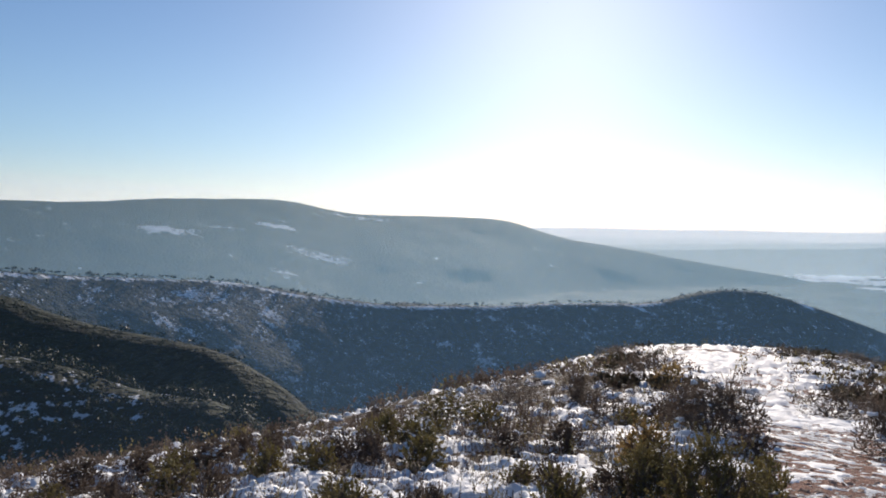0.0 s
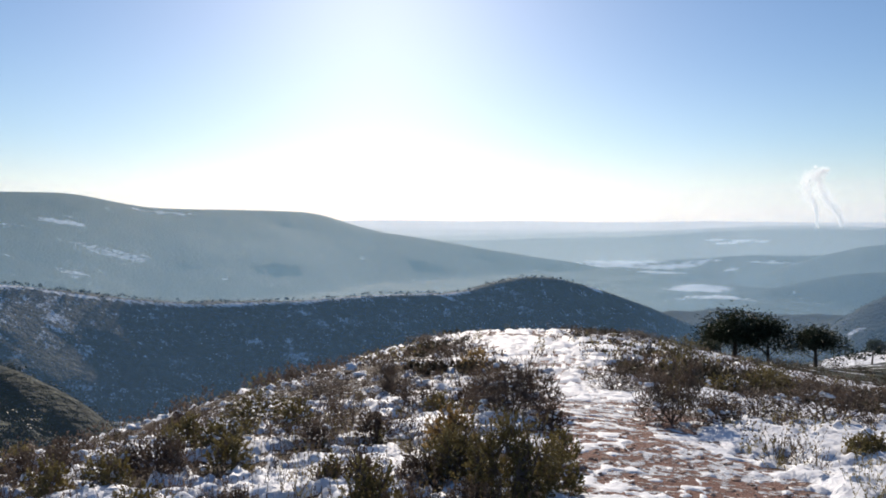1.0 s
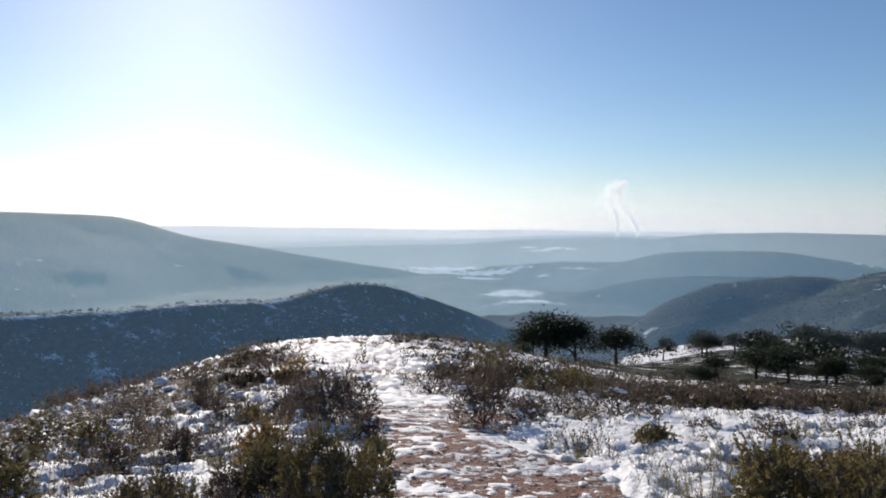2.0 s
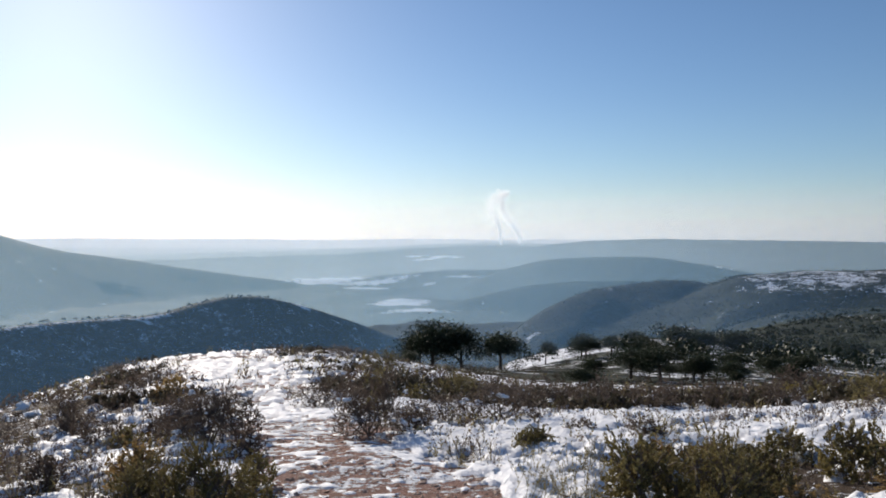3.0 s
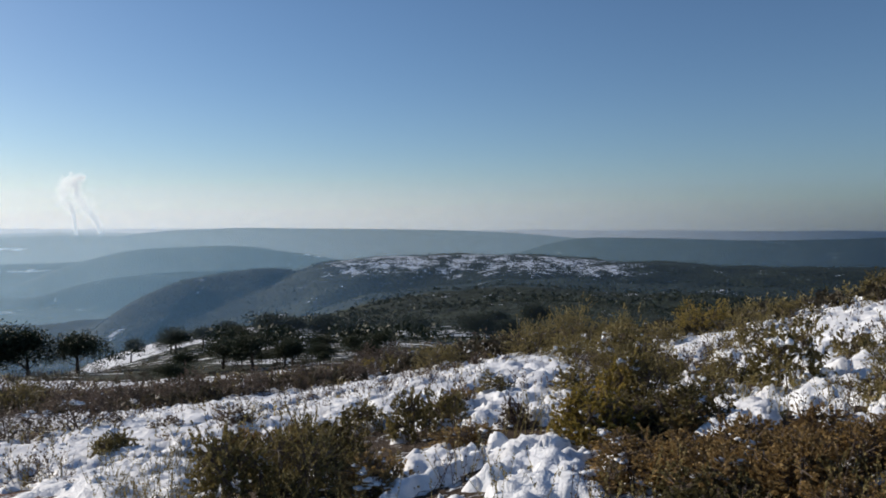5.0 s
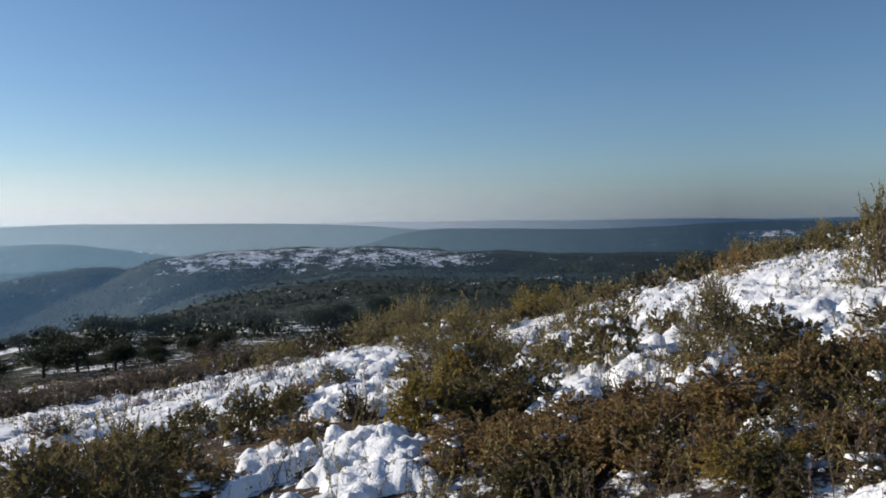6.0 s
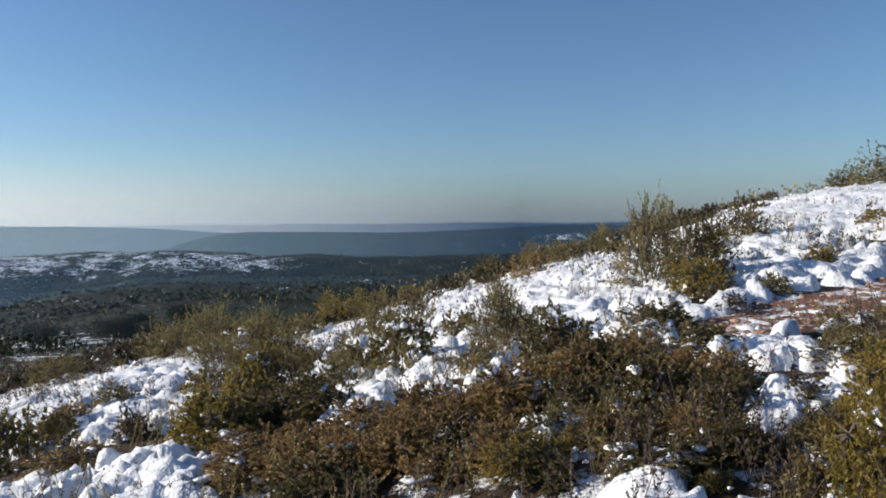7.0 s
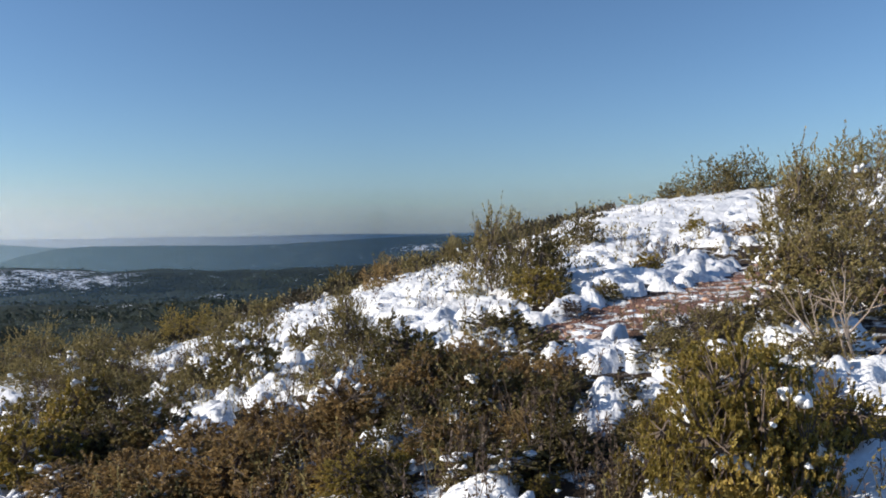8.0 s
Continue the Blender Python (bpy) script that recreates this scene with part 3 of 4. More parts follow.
def snow_sheet(bearings, radii):
    x, y = polar(bearings, radii)
    d = snow_depth(x, y)
    z = height(x, y) + np.maximum(d, -0.05) + 0.003 * np.hypot(x, y) * smooth(7, 16, np.hypot(x, y)) * smooth(-0.01, 0.01, d)
    f = grid_faces(len(bearings), len(radii))[:, ::-1]
    f = f[(d.ravel()[f] > -0.012).any(1)]
    used, inv = np.unique(f, return_inverse=True)
    return np.stack([x, y, z], -1).reshape(-1, 3)[used], inv.reshape(f.shape)


def build_snow():
    v, f = snow_sheet(np.arange(-38, 146.01, 0.34), np.geomspace(1.6, 55, 400))
    w, g = snow_sheet(np.arange(146, 322.01, 2.0), np.geomspace(1.6, 40, 80))
    me = mesh_of("snow_cover", np.concatenate([v, w]), np.concatenate([f, g + len(v)]), 4, True)
    return put("snow_cover", me, SNOW, None, "patchy lumpy white snow lying between the shrubs", category="snow", kind="stuff")


build_snow()


# ---- tinted see-through sheets standing in for haze over the valleys ----
HAZE_SHEETS = (  # distance towards the sun side and towards the far side, share of the light held, top, tone
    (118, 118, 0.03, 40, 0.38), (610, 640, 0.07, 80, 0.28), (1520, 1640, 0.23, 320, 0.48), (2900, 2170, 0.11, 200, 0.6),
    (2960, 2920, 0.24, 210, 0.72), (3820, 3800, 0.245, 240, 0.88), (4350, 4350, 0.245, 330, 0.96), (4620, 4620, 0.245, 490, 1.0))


def build_haze_sheets():
    """Upright see-through sheets standing in for haze, one in each dip between the ranges."""
    for near_sun, far_side, cover, top, tone in HAZE_SHEETS:
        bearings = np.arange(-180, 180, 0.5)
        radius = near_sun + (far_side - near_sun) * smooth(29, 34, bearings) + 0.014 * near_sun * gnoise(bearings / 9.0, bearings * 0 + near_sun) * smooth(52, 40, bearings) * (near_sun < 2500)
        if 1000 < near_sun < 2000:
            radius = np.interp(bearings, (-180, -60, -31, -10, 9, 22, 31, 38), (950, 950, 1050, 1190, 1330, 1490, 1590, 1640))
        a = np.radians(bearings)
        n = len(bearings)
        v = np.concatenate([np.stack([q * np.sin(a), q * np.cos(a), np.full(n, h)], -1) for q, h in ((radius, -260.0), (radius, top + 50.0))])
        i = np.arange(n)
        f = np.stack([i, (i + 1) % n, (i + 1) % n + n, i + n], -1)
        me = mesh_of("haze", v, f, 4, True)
        # cover varied by bearing until each range matched in tone
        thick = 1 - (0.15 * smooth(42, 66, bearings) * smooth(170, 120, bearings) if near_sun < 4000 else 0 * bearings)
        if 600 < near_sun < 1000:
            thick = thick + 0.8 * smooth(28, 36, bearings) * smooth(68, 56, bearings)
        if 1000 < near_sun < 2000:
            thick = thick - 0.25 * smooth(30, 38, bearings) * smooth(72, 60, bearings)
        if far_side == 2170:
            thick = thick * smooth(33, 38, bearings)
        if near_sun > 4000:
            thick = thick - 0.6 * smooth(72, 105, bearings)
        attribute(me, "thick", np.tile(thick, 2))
        put("haze", me, haze_sheet_material("haze_sheet_tint", cover, top, tone), None, "tinted see-through sheet standing in for pale blue winter haze", category="haze", kind="structure")


build_haze_sheets()


# ---- plants ----
def unit(v):
    return v / np.maximum(np.linalg.norm(v, axis=-1, keepdims=True), 1e-9)


def leaves_on(rng, base, way, length, per, leaf_l, leaf_w, spread=0.9):
    """Narrow leaves set round sprigs: arrays of vertices and triangles."""
    n = len(base)
    s = (np.arange(per) + rng.random((n, per))) / per
    p = base[:, None] + way[:, None] * (s * length[:, None])[..., None]
    side = unit(np.cross(way[:, None] + 0 * p, rng.normal(size=(n, per, 3))))
    d = unit(way[:, None] + side * spread * (0.6 + 0.8 * rng.random((n, per, 1))))
    b = unit(np.cross(d, rng.normal(size=(n, per, 3))))
    ll = leaf_l * (0.7 + 0.6 * rng.random((n, per, 1)))
    ww = leaf_w * (0.7 + 0.6 * rng.random((n, per, 1)))
    mid = p + d * ll * 0.2
    v = np.stack([mid + b * ww * 0.65, p + d * ll, mid - b * ww * 0.65], 2).reshape(-1, 3)
    return v, np.arange(len(v)).reshape(-1, 3)


def sticks(a, b, ra, rb, sides=3):
    """Tapered sticks from a to b: vertices and triangles."""
    n = len(a)
    w = unit(b - a)
    u = unit(np.cross(w, np.where(np.abs(w[:, 2:]) > 0.9, (1.0, 0, 0), (0, 0, 1.0))))
    q = np.cross(w, u)
    ang = np.arange(sides) * 2 * np.pi / sides
    ring = u[:, None] * np.cos(ang)[None, :, None] + q[:, None] * np.sin(ang)[None, :, None]
    lo = a[:, None] + ring * np.reshape(ra, (-1, 1, 1))
    hi = b[:, None] + ring * np.reshape(rb, (-1, 1, 1))
    v = np.concatenate([lo, hi], 1).reshape(-1, 3)
    k = np.arange(sides)
    f = np.concatenate([np.stack([k, (k + 1) % sides, (k + 1) % sides + sides], -1), np.stack([k, (k + 1) % sides + sides, k + sides], -1)])
    return v, (np.arange(n)[:, None, None] * 2 * sides + f[None]).reshape(-1, 3)


def joined(*parts):
    vs, fs, o = [], [], 0
    for v, f in parts:
        vs.append(v)
        fs.append(f + o)
        o += len(v)
    return np.concatenate(vs), np.concatenate(fs)


def ico(sub):
    bm = bmesh.new()
    bmesh.ops.create_icosphere(bm, subdivisions=sub, radius=1)
    v = np.array([q.co[:] for q in bm.verts])
    f = np.array([[q.index for q in p.verts] for p in bm.faces])
    bm.free()
    return v, f


ICO1, ICO2 = ico(1), ico(2)


def lumps(rng, places, sizes, flat=0.6, shape=None, under=0.3, rough=0.95):
    """Rounded uneven snow lumps: vertices and triangles."""
    v0, f0 = shape or ICO2
    out = []
    for p, s in zip(places, sizes):
        o = rng.random(2) * 90
        k = 1 + rough * fbm(v0[:, 0] * 1.3 + o[0] + v0[:, 2] * 0.9, v0[:, 1] * 1.3 + o[1] - v0[:, 2] * 0.7, 3, 0.7)
        v = v0 * k[:, None] * s
        v[:, 0] *= 0.8 + 0.9 * rng.random()
        v[:, 2] *= np.where(v[:, 2] < 0, under, flat)
        t = rng.random() * 6.3
        c, d = math.cos(t), math.sin(t)
        v = np.stack([v[:, 0] * c - v[:, 1] * d, v[:, 0] * d + v[:, 1] * c, v[:, 2]], -1)
        out.append((v + p, f0))
    return joined(*out)


KINDS = {  # material, sprigs, leaves a sprig, sprig length, leaf length, leaf width, how upright
    "oak": (OAK, 700, 14, 0.09, 0.0175, 0.0145, 0.35),
    "juniper": (JUNIPER, 1050, 15, 0.07, 0.015, 0.0105, 0.38),
    "rosemary": (ROSEMARY, 660, 15, 0.105, 0.0165, 0.0115, 0.46),
    "heath": (HEATH, 600, 15, 0.11, 0.0165, 0.011, 0.55),
    "russet": (RUSSET, 720, 14, 0.09, 0.017, 0.014, 0.35),
}
SHRUB_WORDS = {
    "oak": ("kermes_oak_shrub", "dark green kermes oak shrub holding clods of snow", "yellow-green kermes oak shrub on the snowy slope"),
    "juniper": ("juniper_shrub", "yellow-green bushy juniper with melting snow on it", "yellow-green bushy juniper beside the snow"),
    "rosemary": ("rosemary_shrub", "olive-brown upright rosemary shrub dusted with snow", "olive-brown upright rosemary shrub in patchy snow"),
    "heath": ("heath_shrub", "purple-brown dry heath shrub with snow clods", "purple-brown dry heath shrub in patchy snow"),
    "russet": ("russet_shrub", "russet-leaved low shrub weighed down by snow", "russet-leaved low shrub with bare twigs"),
}


def shrub(kind, seed, wide, tall, snow, fine=1.0):
    """A shrub as a thing: stems that each carry a clump of leafy sprays, bare twigs and, where it bears some, snow. fine below 1 gives fewer, larger leaves."""
    mat, n, per, sl, ll, lw, up = KINDS[kind]
    rng = np.random.default_rng(seed)
    lobes = 8 + seed % 3
    ang = np.arange(lobes) * 2.4 + rng.random(lobes) * 1.1
    away = wide * 0.36 * np.sqrt((np.arange(lobes) + 0.4) / lobes) * rng.uniform(0.75, 1.1, lobes)
    rise = rng.uniform(0.4, 0.7, lobes) * (1 - 0.75 * (away / (0.55 * wide)) ** 2)
    at = np.stack([np.cos(ang) * away, np.sin(ang) * away, tall * rise], -1)
    size = np.stack([wide * rng.uniform(0.13, 0.21, lobes)] * 2 + [tall * rng.uniform(0.2, 0.34, lobes)], -1)
    scale = (wide * tall / 0.45) ** 0.75
    n = max(40, int(n * min(fine, 1.5) * min(2.4, max(0.4, scale))))
    grow = fine ** -0.6
    # each clump is a handful of sprays, with gaps between them
    sprays = 7
    which = rng.integers(0, lobes, n)
    sd = rng.normal(size=(lobes, sprays, 3))
    sd[..., 2] = sd[..., 2] * 0.9 + 0.35
    sd = unit(sd)
    pick = rng.integers(0, sprays, n)
    d = sd[which, pick]
    heart = at[which] + d * size[which] * rng.uniform(0.45, 0.95, (lobes, sprays, 1))[which, pick]
    base = heart + rng.normal(size=(n, 3)) * size[which] * 0.21
    skirt = rng.random(n) < 0.28
    turn = rng.random(n) * 6.28
    dome = np.stack([np.cos(turn) * wide * 0.44, np.sin(turn) * wide * 0.44, tall * rng.uniform(0.05, 0.55, n)], -1) * rng.uniform(0.75, 1.02, (n, 1))
    base = np.where(skirt[:, None], dome, base)
    base[:, 2] -= tall * 0.42 * rng.random(n) ** 2.5
    low = base[:, 2] < 0.03
    base[:, 2] = np.where(low, 0.03 + 0.3 * tall * rng.random(n), base[:, 2])
    way = unit(d * (1 - up) + np.array((0, 0, up)) + unit(base - heart) * 0.45 + 0.22 * rng.normal(size=(n, 3)))
    length = sl * (0.35 + 0.95 * rng.random(n) ** 1.8) * min(1.3, max(0.6, tall / 0.6))
    name, snowy, plain = SHRUB_WORDS[kind]
    ob = tagged(new(name), snowy if snow else plain, "shrub", "shrubs on the hillside")
    # a stem to each clump, twigs to the sprigs
    root = rng.normal(size=(lobes, 3)) * (0.04, 0.04, 0) * wide - (0, 0, 0.05)
    bend = (root + at) / 2 + rng.normal(size=(lobes, 3)) * 0.05 * wide
    thick = 0.0055 * (wide + tall) * np.ones(1)
    for k in range(lobes):
        r, b, e = root[k:k + 1], bend[k:k + 1], at[k:k + 1]
        stem = put("stem", mesh_of("stem", *joined(sticks(r, b, thick, thick * 0.75, 5), sticks(b, e, thick * 0.75, thick * 0.4, 5)), 3), TWIG, ob)
        own = which == k
        if own.any():
            put("leaf_clump", mesh_of("leaf_clump", *leaves_on(rng, base[own], way[own], length[own], max(6, int(per * fine ** 0.6)), ll * grow, lw * grow), 3), mat, stem, kind="stuff")
    tw = rng.permutation(np.flatnonzero(~skirt))[: int(n * (0.35 if fine > 0.6 else 0.08))]
    tip = base[tw] + way[tw] * length[tw][:, None] * 0.85
    bare = lobes * (3 if kind in ("russet", "heath") else 2)
    out = unit(rng.normal(size=(bare, 3)) * (1, 1, 0.4) + (0, 0, 0.9))
    own = at[rng.integers(0, lobes, bare)]
    sv, sf = joined(sticks(at[which[tw]], tip, 0.0035 + 0 * tw, 0.0012 + 0 * tw), sticks(own, own + out * (0.12 * tall + 0.09 * rng.random((bare, 1))), np.full(bare, 0.0024), np.full(bare, 0.0008)))
    put("twigwork", mesh_of("twigwork", sv, sf, 3), TWIG, ob, "grey-brown bare twigs", kind="stuff")
    if snow:
        # wet clods lodged between the sprays, run together, and crumbs round them
        crown = np.argsort(-base[:, 2])[: int(n * 0.7)]
        seats = base[rng.choice(crown, 3)]
        per_seat = 6
        fit_size = min(1.5, max(0.8, wide / 0.6))
        run = np.repeat(unit(rng.normal(size=(3, 3)) * (1, 1, 0.12)), per_seat, 0) * np.tile(np.linspace(-1, 1, per_seat), 3)[:, None] * 0.055
        c = np.repeat(seats, per_seat, 0) + (run + rng.normal(size=(3 * per_seat, 3)) * np.array((0.018, 0.018, 0.012))) * fit_size
        reach = (0.015 + 0.017 * rng.random(len(c)) ** 1.5) * fit_size
        crumbs = base[rng.choice(crown, 22)]
        pv, pf = joined(lumps(rng, c - (0, 0, 0.012), reach, 0.8, ICO2 if fine > 1 else ICO1, 0.6, 0.6), lumps(rng, crumbs, (0.005 + 0.012 * rng.random(22) ** 2) * fit_size, 0.6, ICO1, 0.5))
        put("snow_cap", mesh_of("snow_cap", pv, pf, 3, True), SNOW, ob, "wet white snow clods", kind="stuff")
    return ob


def stand(x, y, turn, sx=1.0, sz=1.0, sink=0.02):
    z = float(height(np.array([x]), np.array([y]))[0]) - sink
    return Matrix.Translation((x, y, z)) @ Matrix.Rotation(turn, 4, "Z") @ Matrix.Diagonal((sx, sx, sz, 1))


STOCK = {}


def plant(kind, x, y, wide, tall, snow, turn, care=0.25):
    """A shrub of that size at a place, copied from the model nearest in size."""
    r = math.hypot(x, y)
    cls = 0 if wide < 0.55 else 1 if wide < 0.95 else 2
    w0, t0 = ((0.38, 0.36), (0.75, 0.65), (1.25, 1.05))[cls]
    fine = 1.9 if r < 3.3 else 1.3 if r < 5.5 else 0.9 if r < 8.5 else 0.55 if r < 13 else care
    snow = snow and r < 12
    key = (kind, cls, bool(snow), fine, int(turn * 7) % 3)
    m = stand(x, y, turn, wide / w0, tall / t0)
    if key not in STOCK:
        STOCK[key] = shrub(kind, 11 + 37 * len(STOCK), w0, t0, 0.7 if snow else 0, fine)
        STOCK[key].matrix_basis = m
        STOCK[key].scale = m.to_scale()
        return STOCK[key]
    src = STOCK[key]
    ob = copy_thing(src, Matrix.Identity(4))
    ob.matrix_basis = m
    return ob


# shrubs that stand out: x, y, width, height
ROSEMARIES_LOW = (
    (14.01, 2.18, 1.06, 0.79), (13.29, 1.36, 0.89, 0.64), (5.83, -0.36, 0.52, 0.59), (9.13, -0.07, 0.6, 0.58),
    (6.85, 0.06, 0.45, 0.35), (5.98, 0.16, 0.29, 0.35), (5.28, -1.03, 0.56, 0.58), (4.84, -0.82, 0.31, 0.26),
    (4.11, -1.06, 0.27, 0.24), (14.78, -0.71, 0.85, 0.53), (15.48, -3.13, 0.97, 0.68), (14.45, -3.55, 0.91, 0.58),
    (11.66, -3.53, 0.64, 0.57), (6.65, -2.52, 0.65, 0.84), (6.4, -5.57, 0.87, 1.09), (7.32, -6.96, 1.12, 1.16),
    (9.85, -9.79, 1.34, 1.24), (4.67, -3.95, 0.47, 0.5), (4.43, -4.11, 0.61, 0.54), (3.53, -3.08, 0.53, 0.36),
    (3.69, -2.66, 0.59, 0.27), (3.5, -2.34, 0.35, 0.23), (3.81, 2.81, 0.54, 0.58), (3.93, 2.34, 0.64, 0.6),
    (4.22, 2.8, 0.4, 0.47),
)
ROSEMARIES_HIGH = (
    (5.45, 2.36, 0.46, 0.47), (5.85, 2.24, 0.45, 0.44), (12.57, 2.72, 1.19, 1.09), (13.03, 3.51, 1.08, 0.93),
    (9.58, 1.44, 0.89, 0.78), (12.8, 5.21, 1.17, 0.62), (7.02, 1.41, 0.48, 0.41), (5.06, 5.2, 0.28, 0.27),
    (1.93, 4.45, 0.38, 0.37), (5.21, 5.26, 0.41, 0.34), (-1.04, 6.22, 0.39, 0.37), (-2.1, 5.75, 0.43, 0.36),
    (4.86, -1.33, 0.28, 0.19), (6.02, -1.49, 0.3, 0.21), (5.2, -0.65, 0.25, 0.18), (9.88, 2.08, 0.67, 0.49),
    (7.62, 0.65, 0.5, 0.3), (6.67, -0.88, 0.38, 0.31), (5.22, -2.88, 0.28, 0.18), (3.04, -2.82, 0.37, 0.24),
    (3.61, -3.62, 0.43, 0.34), (5, -4.96, 0.55, 0.58), (7.23, 2.27, 0.38, 0.28), (6.26, 0.68, 0.64, 0.56),
    (5.43, 3.02, 0.32, 0.21), (2.39, 5.4, 0.31, 0.38),
)
ROSEMARIES = ROSEMARIES_LOW + ROSEMARIES_HIGH
JUNIPERS = (
    (15.49, 0.78, 1.15, 0.87), (6.23, 0.85, 0.5, 0.55), (4.92, 0.88, 0.5, 0.44), (3.02, -0.78, 0.37, 0.22),
    (2.83, -1.41, 0.16, 0.15), (6.02, -3.68, 0.33, 0.26), (8.39, -5.7, 0.4, 0.31), (2.84, -2.12, 0.4, 0.36),
    (2.33, -1.69, 0.28, 0.46), (2.21, -1.79, 0.42, 0.61), (2.17, -1.93, 0.37, 0.54), (2.95, -2.4, 0.4, 0.33),
    (2.36, -2.3, 0.29, 0.31), (2.7, -1.14, 0.13, 0.12), (2.58, -1.32, 0.13, 0.1), (4.78, 0.74, 0.53, 0.43),
    (2.5, -1.62, 0.2, 0.18), (2.64, -1.79, 0.22, 0.25), (3.09, -2.32, 0.38, 0.25),
)
HEATHS_LOW = (
    (8.32, 0.94, 0.48, 0.37), (5.02, 0.48, 0.54, 0.24), (3.75, -2.21, 0.2, 0.13), (17.78, 8.93, 1.68, 0.81),
    (5.44, 1.5, 0.29, 0.28), (10.92, 12.32, 1.4, 0.74), (11.24, 11.19, 1.49, 0.78), (11.41, 9.82, 1.54, 0.74),
    (11.74, 8.67, 1.37, 0.66), (12.79, 8.05, 1.41, 0.68), (12.96, 7.09, 1.25, 0.6), (6.27, 4.68, 0.4, 0.29),
    (6.45, 5.8, 0.37, 0.25), (2.36, 12.68, 1.04, 0.74), (5.03, 17.85, 1.57, 0.68), (2.8, 7.79, 1.07, 0.75),
    (3.31, 8.14, 0.6, 0.62), (2.91, 6.77, 0.38, 0.37), (4.49, 7.21, 0.95, 0.81),
)
HEATHS_HIGH = (
    (5.96, 11.32, 1.03, 0.55), (5.79, 7.6, 1.22, 0.49), (6.63, 7.38, 1.19, 0.73), (1.06, 12.14, 1.46, 0.52),
    (2.05, 9.01, 0.63, 0.46), (0.78, 5.15, 0.28, 0.31), (1.17, 5.06, 0.32, 0.31), (0.62, 6.92, 0.42, 0.29),
    (1.47, 13.43, 0.69, 0.39), (13.42, 28.59, 1.86, 0.56), (16.3, 29.06, 2.24, 0.68), (7.41, 31.89, 1.66, 0.59),
    (-3.08, 6.31, 0.43, 0.36), (-2.72, 6.72, 0.51, 0.37), (-2.09, 6.87, 0.5, 0.36), (-1.82, 7.98, 0.43, 0.27),
    (-0.61, 6.27, 0.39, 0.43), (8.93, 1.62, 0.6, 0.33), (4.92, -2.48, 0.3, 0.16), (8.35, 15.21, 0.88, 0.43),
)
HEATHS = HEATHS_LOW + HEATHS_HIGH
RUSSETS = (
    (5.75, 0.38, 0.43, 0.24), (3.78, -0.02, 0.46, 0.26), (3.51, -0.34, 0.46, 0.29), (3.73, -0.59, 0.39, 0.25),
    (3.71, -0.84, 0.39, 0.23), (4.28, -0.15, 0.38, 0.21), (7.32, -5.7, 0.44, 0.25), (3.93, 1.87, 0.53, 0.28),
    (4.85, 1.67, 0.53, 0.22), (4.84, 0.18, 0.36, 0.18), (3.97, -0.08, 0.39, 0.2), (3.28, -0.48, 0.32, 0.17),
    (3.22, -0.65, 0.26, 0.15), (4.27, -0.48, 0.34, 0.2), (4.09, -0.73, 0.3, 0.16), (4.02, -0.33, 0.33, 0.19),
    (4.08, 0.19, 0.37, 0.22), (4.32, 0.51, 0.4, 0.21), (3.89, 0.42, 0.43, 0.24), (3.83, 0.15, 0.46, 0.26),
)
OAKS_LOW = (
    (5.91, -2.65, 0.56, 0.73), (8.84, -4.4, 0.67, 0.57), (4.75, -1.9, 0.48, 0.25), (3.91, -1.85, 0.37, 0.24),
    (3.9, -1.28, 0.38, 0.29), (3.37, -1.35, 0.36, 0.32), (3.5, -1.09, 0.26, 0.23), (3.13, -1.61, 0.27, 0.22),
    (3.1, -1.91, 0.21, 0.17), (15.75, -9.92, 0.91, 0.7), (14.66, -10.15, 1.59, 1.12), (14.48, -10.88, 1.47, 1.2),
)
OAKS_HIGH = (
    (2.77, -1.27, 0.44, 0.17), (3.08, -1.12, 0.3, 0.17), (12.45, 15.82, 1.11, 0.69), (0.07, 9.19, 0.83, 0.46),
    (1.51, 5.1, 0.63, 0.52), (1.58, 4.3, 0.57, 0.66), (12.78, 20.18, 1.72, 1.01), (10.14, 12.84, 1.18, 0.74),
    (-0.24, 7.21, 0.5, 0.36), (3.01, -1.17, 0.3, 0.18), (2.77, -1.52, 0.24, 0.17), (3.25, -0.93, 0.24, 0.17),
    (2.76, -1.79, 0.22, 0.2),
)
OAKS = OAKS_LOW + OAKS_HIGH
PLANTED = []


